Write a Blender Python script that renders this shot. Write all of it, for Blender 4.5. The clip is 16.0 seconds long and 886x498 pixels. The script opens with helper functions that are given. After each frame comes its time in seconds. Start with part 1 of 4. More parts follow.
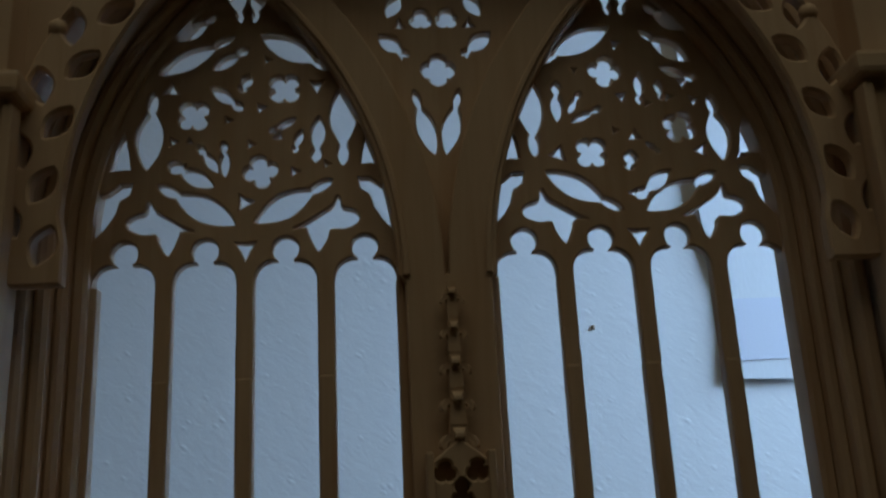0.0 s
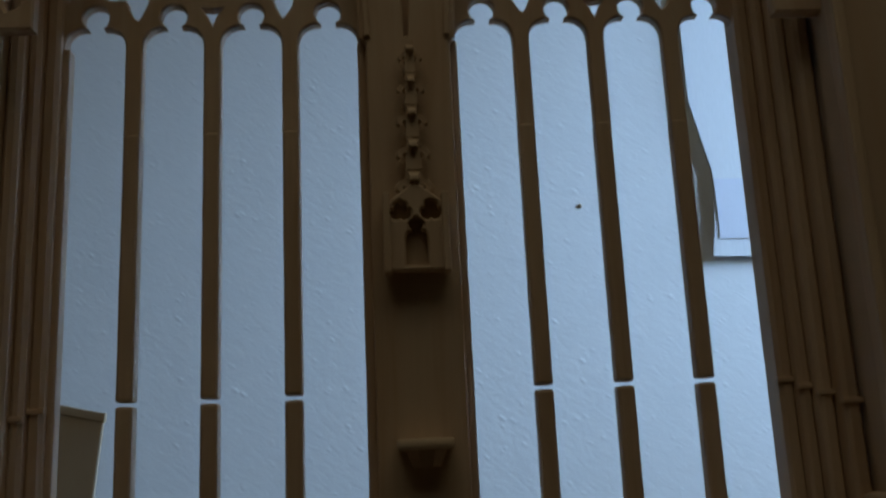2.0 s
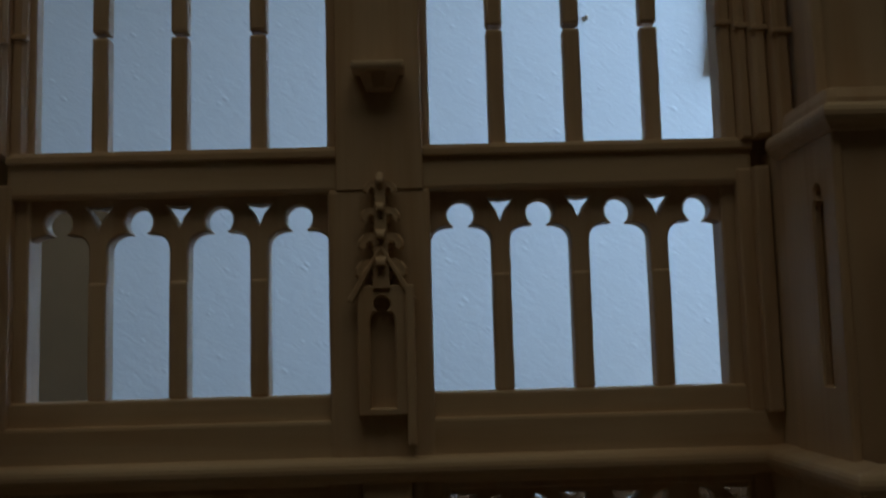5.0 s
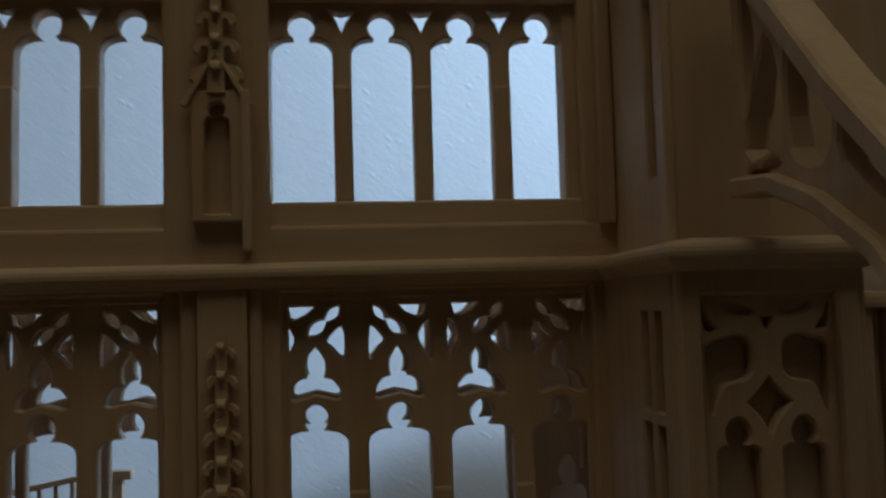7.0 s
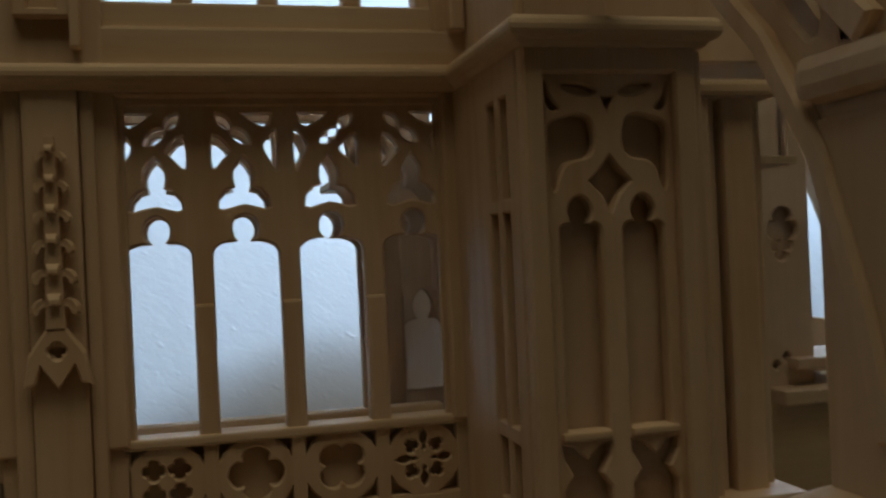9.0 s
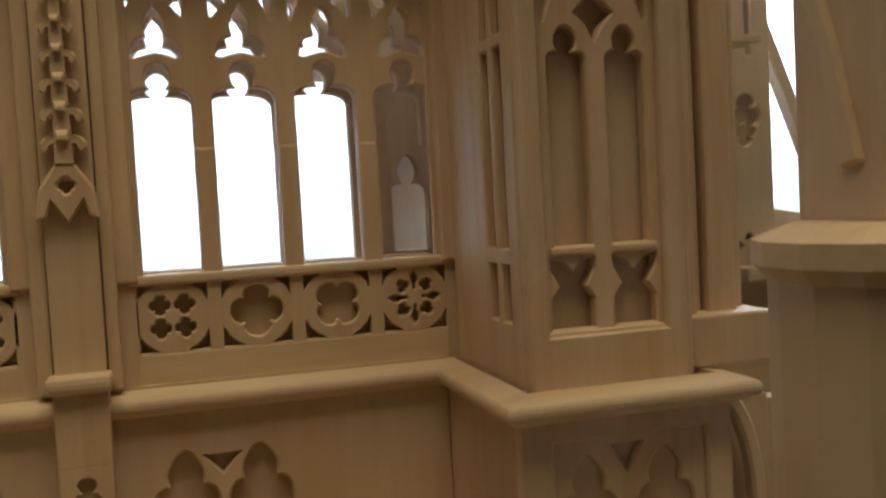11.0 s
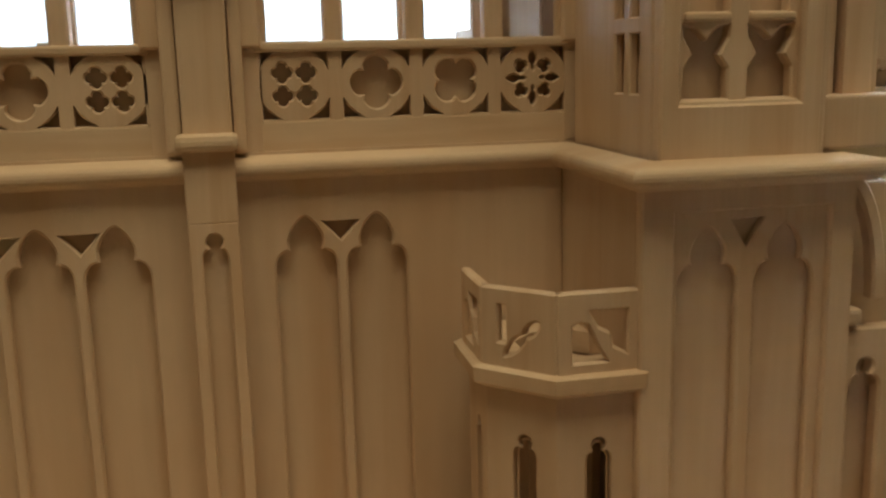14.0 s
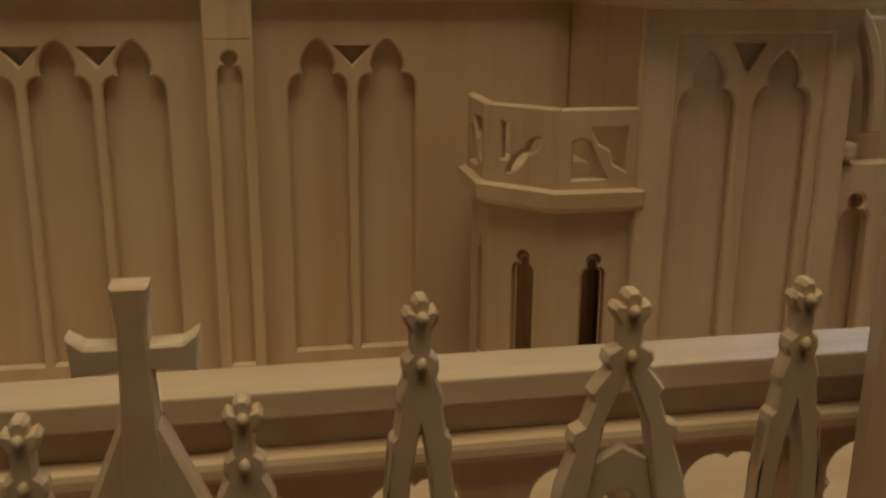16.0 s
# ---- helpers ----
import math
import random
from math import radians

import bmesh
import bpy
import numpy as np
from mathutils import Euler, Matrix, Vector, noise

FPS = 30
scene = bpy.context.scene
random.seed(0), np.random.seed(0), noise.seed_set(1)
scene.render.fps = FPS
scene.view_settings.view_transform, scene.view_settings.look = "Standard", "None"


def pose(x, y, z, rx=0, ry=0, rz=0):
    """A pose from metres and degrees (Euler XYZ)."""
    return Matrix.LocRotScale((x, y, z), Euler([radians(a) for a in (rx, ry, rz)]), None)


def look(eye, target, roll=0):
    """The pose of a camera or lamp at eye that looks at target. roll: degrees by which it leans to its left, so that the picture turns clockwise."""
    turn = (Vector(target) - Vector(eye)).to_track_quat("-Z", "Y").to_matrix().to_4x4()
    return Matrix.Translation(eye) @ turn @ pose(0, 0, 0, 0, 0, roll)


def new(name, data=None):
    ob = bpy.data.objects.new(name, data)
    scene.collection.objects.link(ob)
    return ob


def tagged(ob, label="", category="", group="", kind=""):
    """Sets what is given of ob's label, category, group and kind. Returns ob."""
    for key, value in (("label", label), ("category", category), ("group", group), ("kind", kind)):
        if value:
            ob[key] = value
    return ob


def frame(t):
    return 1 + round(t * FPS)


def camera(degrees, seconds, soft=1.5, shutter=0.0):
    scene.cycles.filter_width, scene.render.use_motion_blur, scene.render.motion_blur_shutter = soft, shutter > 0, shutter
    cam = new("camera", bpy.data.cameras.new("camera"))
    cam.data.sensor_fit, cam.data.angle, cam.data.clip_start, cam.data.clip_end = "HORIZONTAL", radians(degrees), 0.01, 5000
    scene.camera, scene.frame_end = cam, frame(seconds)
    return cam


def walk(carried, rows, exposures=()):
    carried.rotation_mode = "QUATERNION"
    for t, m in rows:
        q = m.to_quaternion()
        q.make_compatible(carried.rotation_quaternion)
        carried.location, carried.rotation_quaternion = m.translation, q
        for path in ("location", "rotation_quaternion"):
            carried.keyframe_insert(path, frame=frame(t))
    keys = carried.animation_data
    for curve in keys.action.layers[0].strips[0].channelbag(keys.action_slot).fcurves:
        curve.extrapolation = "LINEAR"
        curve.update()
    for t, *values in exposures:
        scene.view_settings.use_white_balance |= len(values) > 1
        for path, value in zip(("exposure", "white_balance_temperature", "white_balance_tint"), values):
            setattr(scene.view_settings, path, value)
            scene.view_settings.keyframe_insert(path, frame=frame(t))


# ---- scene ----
from mathutils.geometry import delaunay_2d_cdt

S = 1 / 30  # the drawing below is in units of one thirtieth of a metre
PATH = [
    (0, (-0.423, -6.560, 9.200), (-0.311, -4.648, 9.776), -2.95),
    (0.5, (-0.370, -6.542, 8.855), (-0.274, -4.623, 9.410), -2.30),
    (1, (-0.297, -6.497, 8.499), (-0.182, -4.572, 9.030), -2.59),
    (1.5, (-0.238, -6.533, 8.172), (-0.129, -4.599, 8.672), -2.72),
    (2, (-0.159, -6.561, 7.899), (-0.059, -4.614, 8.342), -2.67),
    (2.5, (-0.125, -6.546, 7.650), (-0.044, -4.585, 8.035), -3.11),
    (3, (-0.139, -6.532, 7.356), (-0.069, -4.561, 7.690), -3.23),
    (3.5, (-0.136, -6.628, 7.092), (-0.092, -4.650, 7.381), -2.86),
    (3.7, (-0.114, -6.658, 6.963), (-0.068, -4.677, 7.229), -2.57),
    (6, (0.572, -6.740, 5.445), (0.608, -4.749, 5.633), -0.90),
    (6.5, (0.616, -6.661, 5.204), (0.770, -4.672, 5.355), -1.37),
    (7, (0.740, -6.640, 5.008), (0.969, -4.657, 5.140), -1.62),
    (7.5, (0.844, -6.649, 4.815), (1.130, -4.672, 4.917), -1.63),
    (8, (0.858, -6.643, 4.600), (1.208, -4.674, 4.653), -1.91),
    (8.5, (0.864, -6.556, 4.370), (1.271, -4.598, 4.396), -2.07),
    (9, (0.883, -6.518, 4.100), (1.373, -4.579, 4.101), -2.54),
    (9.2, (0.843, -6.596, 4.048), (1.368, -4.667, 4.055), -3.02),
    (11.3, (0.532, -6.831, 3.298), (1.093, -4.916, 3.157), -2.89),
    (11.5, (0.509, -6.839, 3.259), (1.062, -4.924, 3.095), -2.71),
    (12, (0.473, -6.866, 3.024), (0.989, -4.943, 2.833), -2.32),
    (12.5, (0.408, -6.889, 2.883), (0.898, -4.963, 2.657), -1.72),
    (13, (0.384, -6.892, 2.790), (0.790, -4.951, 2.531), -1.72),
    (13.5, (0.381, -6.843, 2.733), (0.763, -4.903, 2.429), -1.64),
    (14, (0.230, -6.815, 2.795), (0.625, -4.892, 2.408), -1.40),
    (14.5, (0.364, -6.853, 2.665), (0.701, -4.938, 2.199), -1.10),
    (15, (0.315, -6.945, 2.513), (0.650, -5.041, 2.004), -0.68),
    (15.5, (0.245, -7.054, 2.323), (0.602, -5.155, 1.804), 0.16),
    (16, (0.185, -7.160, 2.183), (0.552, -5.272, 1.636), 0.51),
]

cam = camera(49.7, 16.0, soft=2.2, shutter=0.5)


def sc(p):
    return tuple(c * S for c in p)


walk(cam, [(t, look(sc(e), sc(g), r)) for t, e, g, r in PATH],
     [(0, 0.0, 6400, 5), (3.5, 0.1, 6400, 5), (6.0, 0.30, 6500, 5), (7.0, 0.66, 6600, 5), (8.0, 1.0, 6800, 6), (9.0, 1.46, 7000, 7),
      (9.6, 2.0, 7200, 8), (11.3, 3.0, 7200, 9), (12.5, 3.15, 7200, 9), (14.0, 3.12, 7300, 9), (14.7, 3.05, 7300, 9), (16.0, 2.85, 7600, 9)])

# ---- world and light ----
world = bpy.data.worlds.new("world")
scene.world = world
world.use_nodes = True
wn = world.node_tree.nodes
sky = wn.new("ShaderNodeTexSky")
sky.sky_type, sky.sun_disc = "NISHITA", False
sky.sun_elevation, sky.sun_rotation = radians(35), radians(100)
wn["Background"].inputs["Strength"].default_value = 0.05
world.node_tree.links.new(sky.outputs[0], wn["Background"].inputs["Color"])


def area_lamp(name, eye, target, w, h, watts, colour):
    d = bpy.data.lights.new(name, "AREA")
    d.shape, d.size, d.size_y, d.energy, d.color = "RECTANGLE", w, h, watts, colour
    ob = new(name, d)
    ob.matrix_world = look(eye, target)
    return ob


# daylight from the room's window, to the side of the model and near the wall behind it
day = area_lamp("window_daylight", (1.12, 0.31, 0.79), (0.20, 0.60, 0.42), 0.30, 0.60, 4.75, (0.45, 0.665, 1.0))
day.data.spread = radians(46)
# the room's warm ceiling lamp, in front of the model
area_lamp("ceiling_lamp_light", (0.02, -0.36, 1.08), (0.02, -0.03, 0.10), 0.95, 0.46, 0.88, (0.94, 0.835, 0.59))


# ---- materials ----
def material(name):
    m = bpy.data.materials.new(name)
    m.use_nodes = True
    return m, m.node_tree.nodes, m.node_tree.links, m.node_tree.nodes["Principled BSDF"]


def wood(name, a, b, grain=(900, 900, 60), rough=0.62, vary=0.05, bump=0.12):
    m, n, l, p = material(name)
    geo = n.new("ShaderNodeNewGeometry")
    mp = n.new("ShaderNodeMapping")
    mp.inputs["Scale"].default_value = grain
    l.new(geo.outputs["Position"], mp.inputs["Vector"])
    fine = n.new("ShaderNodeTexNoise")
    fine.inputs["Scale"].default_value, fine.inputs["Detail"].default_value = 1.0, 5
    l.new(mp.outputs[0], fine.inputs["Vector"])
    broad = n.new("ShaderNodeTexNoise")
    broad.inputs["Scale"].default_value, broad.inputs["Detail"].default_value = 55, 4
    l.new(geo.outputs["Position"], broad.inputs["Vector"])
    mix = n.new("ShaderNodeMix")
    mix.data_type = "FLOAT"
    mix.inputs[0].default_value = 0.45
    l.new(fine.outputs[0], mix.inputs[2])
    l.new(broad.outputs[0], mix.inputs[3])
    ramp = n.new("ShaderNodeValToRGB")
    ramp.color_ramp.elements[0].position, ramp.color_ramp.elements[1].position = 0.15, 0.85
    ramp.color_ramp.elements[0].color, ramp.color_ramp.elements[1].color = (*a, 1), (*b, 1)
    l.new(mix.outputs[0], ramp.inputs[0])
    info = n.new("ShaderNodeObjectInfo")
    val = n.new("ShaderNodeMapRange")
    val.inputs[3].default_value, val.inputs[4].default_value = 1 - vary, 1 + vary
    l.new(info.outputs["Random"], val.inputs[0])
    # long tawny streaks along the grain, and slight blotches
    smap = n.new("ShaderNodeMapping")
    smap.inputs["Scale"].default_value = [g * 0.16 for g in grain]
    l.new(geo.outputs["Position"], smap.inputs["Vector"])
    streak = n.new("ShaderNodeTexNoise")
    streak.inputs["Scale"].default_value, streak.inputs["Detail"].default_value, streak.inputs["Distortion"].default_value = 1.0, 3, 0.6
    l.new(smap.outputs[0], streak.inputs["Vector"])
    sr = n.new("ShaderNodeMapRange")
    sr.inputs[1].default_value, sr.inputs[2].default_value, sr.inputs[4].default_value = 0.46, 0.74, 0.55
    l.new(streak.outputs[0], sr.inputs[0])
    tawny = n.new("ShaderNodeMix")
    tawny.data_type = "RGBA"
    tawny.inputs[7].default_value = (a[0] * 0.86, a[1] * 0.70, a[2] * 0.55, 1)
    l.new(sr.outputs[0], tawny.inputs[0])
    l.new(ramp.outputs[0], tawny.inputs[6])
    hsv = n.new("ShaderNodeHueSaturation")
    l.new(tawny.outputs[2], hsv.inputs["Color"])
    l.new(val.outputs[0], hsv.inputs["Value"])
    l.new(hsv.outputs[0], p.inputs["Base Color"])
    bp = n.new("ShaderNodeBump")
    bp.inputs["Strength"].default_value, bp.inputs["Distance"].default_value = bump, 0.0004
    l.new(mix.outputs[0], bp.inputs["Height"])
    l.new(bp.outputs[0], p.inputs["Normal"])
    p.inputs["Roughness"].default_value = rough
    return m


WOOD = wood("pale_limewood", (0.58, 0.425, 0.29), (0.69, 0.52, 0.375))
WOOD_H = wood("pale_limewood_flat", (0.60, 0.45, 0.305), (0.70, 0.54, 0.39), (60, 900, 900))
SHEET = wood("limewood_sheet", (0.57, 0.425, 0.30), (0.67, 0.51, 0.37), (420, 420, 30), vary=0.04)
PLY = wood("plywood", (0.50, 0.36, 0.20), (0.64, 0.48, 0.29), (30, 500, 500))
CARD = wood("brown_card", (0.42, 0.34, 0.24), (0.48, 0.39, 0.28), (40, 40, 40), 0.9)


def wallpaper():
    m, n, l, p = material("woodchip_wallpaper")
    geo = n.new("ShaderNodeNewGeometry")
    mp = n.new("ShaderNodeMapping")
    mp.vector_type = "TEXTURE"
    mp.inputs["Scale"].default_value = (1, 1, 2.2)
    mp.inputs["Rotation"].default_value = (0, radians(-52), 0)
    l.new(geo.outputs["Position"], mp.inputs["Vector"])
    vor = n.new("ShaderNodeTexVoronoi")
    vor.inputs["Scale"].default_value, vor.inputs["Randomness"].default_value = 190, 1
    l.new(mp.outputs[0], vor.inputs["Vector"])
    ramp = n.new("ShaderNodeMapRange")
    ramp.inputs[1].default_value, ramp.inputs[2].default_value, ramp.inputs[3].default_value, ramp.inputs[4].default_value = 0.12, 0.34, 1, 0
    l.new(vor.outputs["Distance"], ramp.inputs[0])
    noi = n.new("ShaderNodeTexNoise")
    noi.inputs["Scale"].default_value, noi.inputs["Detail"].default_value, noi.inputs["Distortion"].default_value = 190, 6, 0.8
    l.new(mp.outputs[0], noi.inputs["Vector"])
    gate = n.new("ShaderNodeTexNoise")
    gate.inputs["Scale"].default_value = 70
    l.new(geo.outputs["Position"], gate.inputs["Vector"])
    gr = n.new("ShaderNodeMapRange")
    gr.inputs[1].default_value, gr.inputs[2].default_value = 0.50, 0.72
    l.new(gate.outputs[0], gr.inputs[0])
    mul = n.new("ShaderNodeMath")
    mul.operation = "MULTIPLY"
    l.new(ramp.outputs[0], mul.inputs[0])
    l.new(gr.outputs[0], mul.inputs[1])
    add = n.new("ShaderNodeMath")
    add.operation = "MULTIPLY_ADD"
    add.inputs[1].default_value = 0.95
    l.new(noi.outputs[0], add.inputs[0])
    l.new(mul.outputs[0], add.inputs[2])
    bp = n.new("ShaderNodeBump")
    bp.inputs["Strength"].default_value, bp.inputs["Distance"].default_value = 0.15, 0.0014
    l.new(add.outputs[0], bp.inputs["Height"])
    l.new(bp.outputs[0], p.inputs["Normal"])
    tint = n.new("ShaderNodeMix")
    tint.data_type = "RGBA"
    tint.inputs[6].default_value, tint.inputs[7].default_value = (0.74, 0.75, 0.76, 1), (0.80, 0.81, 0.82, 1)
    l.new(noi.outputs[0], tint.inputs[0])
    l.new(tint.outputs[2], p.inputs["Base Color"])
    p.inputs["Roughness"].default_value = 0.9
    return m


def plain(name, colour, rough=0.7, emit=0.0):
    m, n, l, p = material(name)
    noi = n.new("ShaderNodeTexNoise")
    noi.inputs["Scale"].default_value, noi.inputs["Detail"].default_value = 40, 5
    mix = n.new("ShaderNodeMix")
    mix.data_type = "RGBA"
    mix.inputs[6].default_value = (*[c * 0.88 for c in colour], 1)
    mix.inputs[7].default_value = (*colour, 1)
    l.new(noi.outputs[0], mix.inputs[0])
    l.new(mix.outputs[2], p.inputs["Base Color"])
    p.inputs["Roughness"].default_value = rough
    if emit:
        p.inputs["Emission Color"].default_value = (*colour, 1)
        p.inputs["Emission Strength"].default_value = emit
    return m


PAPER_WALL = wallpaper()
# unseen walls and ceiling: brown keeps the light they bounce dim and warm
PAINT = plain("dim_bounce_paint", (0.36, 0.26, 0.12), 0.9)
PAPER = plain("white_paper", (0.80, 0.82, 0.85), 0.5)
PRINT = plain("blue_print", (0.74, 0.77, 0.87), 0.5)
STAIN = plain("brown_stain", (0.34, 0.26, 0.18), 0.9)
TABLE = plain("table_board", (0.13, 0.09, 0.06), 0.6)


# ---- building helpers ----
def thing(name, base, label, category, group="", kind=""):
    ob = new(name)
    ob.location = sc(base)
    return tagged(ob, label, category, group, kind)


def origin(ob):
    o = Vector(ob.location)
    while ob.parent:
        ob = ob.parent
        o = o + Vector(ob.location)
    return o


def part(name, bm, material_, parent=None, label="", at=None):
    """Links a mesh, drawn in the facade's own units, as one object under its thing."""
    bmesh.ops.recalc_face_normals(bm, faces=bm.faces)
    base = origin(parent) if parent else Vector((0, 0, 0))
    for v in bm.verts:
        v.co = v.co * S - base
    me = bpy.data.meshes.new(name)
    bm.to_mesh(me)
    bm.free()
    me.materials.append(material_)
    ob = new(name, me)
    ob.parent = parent
    return tagged(ob, label)


def box(x0, x1, y0, y1, z0, z1, bevel=0.012, bm=None):
    b = bmesh.new()
    bmesh.ops.create_cube(b, size=1)
    for v in b.verts:
        v.co = Vector((x0 + (v.co.x + 0.5) * (x1 - x0), y0 + (v.co.y + 0.5) * (y1 - y0), z0 + (v.co.z + 0.5) * (z1 - z0)))
    if bevel:
        bmesh.ops.bevel(b, geom=b.edges[:], offset=bevel, segments=2, affect="EDGES", profile=0.6)
    return join(bm, b)


def join(bm, b):
    if bm is None:
        return b
    me = bpy.data.meshes.new("t")
    b.to_mesh(me)
    b.free()
    bm.from_mesh(me)
    bpy.data.meshes.remove(me)
    return bm


def inside(ring, pts):
    """Which points lie inside a ring, by counting crossings."""
    r = np.array(ring)
    x0, z0 = r[:, 0], r[:, 1]
    x1, z1 = np.roll(x0, -1), np.roll(z0, -1)
    px, pz = pts[:, 0, None], pts[:, 1, None]
    cross = (z0 > pz) != (z1 > pz)
    at = x0 + (pz - z0) * (x1 - x0) / np.where(z1 == z0, 1e-12, z1 - z0)
    return ((cross & (px < at)).sum(1) % 2).astype(bool)


def plate(outline, holes, y0, y1, bevel=0.015, bm=None, m=None):
    """A sheet cut with a saw: outline and holes in x and z, from y0 (front) to y1 (back), with eased edges."""
    verts, edges = [], []
    for ring in [outline, *holes]:
        k, n = len(verts), len(ring)
        verts += [Vector((float(p[0]), float(p[1]))) for p in ring]
        edges += [(k + i, k + (i + 1) % n) for i in range(n)]
    vs, _, fs, _, _, _ = delaunay_2d_cdt(verts, edges, [], 0, 1e-6)
    co = np.array([(v.x, v.y) for v in vs])
    tri_ = np.array([f for f in fs])
    mid = co[tri_].mean(1)
    keep = inside(outline, mid)
    for h in holes:
        keep &= ~inside(h, mid)
    tri_ = tri_[keep]
    rim = {}
    for a, b_, c in tri_:
        for e in ((a, b_), (b_, c), (c, a)):
            if (e[1], e[0]) in rim:
                del rim[(e[1], e[0])]
            else:
                rim[e] = 1
    push = np.zeros_like(co)
    for a, b_ in rim:
        d = co[b_] - co[a]
        nrm = np.array((-d[1], d[0])) / (np.linalg.norm(d) + 1e-9)
        push[a] += nrm
        push[b_] += nrm
    size = np.linalg.norm(push, axis=1, keepdims=True)
    push = np.where(size > 1e-6, push / np.maximum(size, 1e-6), 0)
    used = sorted(set(tri_.ravel().tolist()))
    b = bmesh.new()
    rows = []
    for y, inset in ((y0, bevel), (y0 + bevel, 0), (y1 - bevel, 0), (y1, bevel)):
        q = co + push * inset
        rows.append({i: b.verts.new((q[i, 0], y, q[i, 1])) for i in used})
    for t in tri_.tolist():
        b.faces.new([rows[0][i] for i in t])
        b.faces.new([rows[3][i] for i in reversed(t)])
    for a, b_ in rim:
        for r0, r1 in ((0, 1), (1, 2), (2, 3)):
            b.faces.new((rows[r0][b_], rows[r0][a], rows[r1][a], rows[r1][b_]))
    if m is not None:
        b.transform(m)
    return join(bm, b)


def sweep(path, profile, bm=None, closed=False):
    """A moulding: profile points (out, z) carried along a path in plan, mitred; out is to the path's right."""
    b = bmesh.new()
    n = len(path)
    rows = []
    for i in range(n):
        p = Vector(path[i])
        before = Vector(path[i - 1]) if i or closed else None
        after = Vector(path[(i + 1) % n]) if i < n - 1 or closed else None
        d0 = (p - before).normalized() if before is not None else None
        d1 = (after - p).normalized() if after is not None else None
        d0, d1 = d0 or d1, d1 or d0
        n0, n1 = Vector((d0.y, -d0.x)), Vector((d1.y, -d1.x))
        k = (n0 + n1)
        k = k / max(0.3, k.dot(n0))
        rows.append([b.verts.new((p.x + k.x * o, p.y + k.y * o, z)) for o, z in profile])
    m = len(profile)
    for i in range(n if closed else n - 1):
        a, c = rows[i], rows[(i + 1) % n]
        for j in range(m):
            b.faces.new((a[j], a[(j + 1) % m], c[(j + 1) % m], c[j]))
    if not closed:
        b.faces.new(rows[0])
        b.faces.new(rows[-1])
    return join(bm, b)


def nosing(z0, z1, out, back=0.1):
    """A rounded ledge section."""
    h = z1 - z0
    pts = [(-back, z0), (out * 0.35, z0), (out * 0.55, z0 + h * 0.18)]
    pts += [(out - h * 0.3 + h * 0.3 * math.cos(a), z0 + h * 0.6 + h * 0.4 * math.sin(a)) for a in np.linspace(-1.2, 1.45, 7)]
    return pts + [(-back, z1 + 0.03)]


def arc(cx, cz, r, a0, a1, n=16, rz=None):
    return [(cx + r * math.cos(a), cz + (rz or r) * math.sin(a)) for a in np.linspace(radians(a0), radians(a1), n)]


def lancet(xc, w, zs, head=0.095, rise=0.17, neck=0.055, tall=1.0, n=9, point=0.0):
    """The cusped top of a light from its left springing to its right: shoulders, a neck and a round head."""
    half, left = w / 2, []
    for a in np.linspace(0, math.pi / 2, n):
        left.append((xc - neck - (half - neck) * math.cos(a) ** 0.8, zs + rise * math.sin(a) ** 0.9))
    c = math.asin(neck / head)
    zc = zs + rise + head * math.cos(c) * tall
    ring = [(xc + head * math.sin(a) * (1 - point * max(0, math.cos(a)) ** 1.5), zc + head * tall * math.cos(a)) for a in np.linspace(-math.pi + c, math.pi - c, 19)]
    return left + ring + [(2 * xc - x, z) for x, z in reversed(left)]


def smooth(pts, n=5):
    """Rounds a closed outline."""
    out, m = [], len(pts)
    for i in range(m):
        a, b, c, d = (Vector(pts[(i + k) % m]) for k in (-1, 0, 1, 2))
        for t in np.linspace(0, 1, n, endpoint=False):
            out.append(tuple(0.5 * (2 * b + (c - a) * t + (2 * a - 5 * b + 4 * c - d) * t * t + (3 * b - a - 3 * c + d) * t ** 3)))
    return out


def light(xc, w, z0, zs, **k):
    return [(xc - w / 2, z0), *lancet(xc, w, zs, **k), (xc + w / 2, z0)]


def fish(p, q, w, split=0.72, tail=0.42, n=22):
    """A mouchette: a lens with a small bulb at its far end."""
    p, q = Vector(p), Vector(q)
    d, up = q - p, Vector((-(q - p).y, (q - p).x)).normalized()
    prof = []
    for i in range(n + 1):
        s = i / n
        a = math.sin(math.pi * min(1, s / (split + 0.05))) ** 0.85 if s < split + 0.05 else 0
        b = tail * math.sin(math.pi * max(0, (s - split + 0.04) / (1 - split + 0.04))) ** 0.7 if s > split - 0.04 else 0
        prof.append((s, max(a, b, 0.02 if 0 < i < n else 0)))
    return [tuple(p + d * s + up * w * v) for s, v in prof] + [tuple(p + d * s - up * w * v) for s, v in reversed(prof[1:-1])]


def foil(cx, cz, r, lobes=4, turn=0.0, deep=0.34, n=10):
    """A foiled opening."""
    out = []
    for k in range(lobes * n):
        a = 2 * math.pi * k / (lobes * n)
        rr = r * (1 - deep + deep * abs(math.cos(lobes * a / 2)) ** 0.55)
        out.append((cx + rr * math.cos(a + radians(turn)), cz + rr * math.sin(a + radians(turn))))
    return out


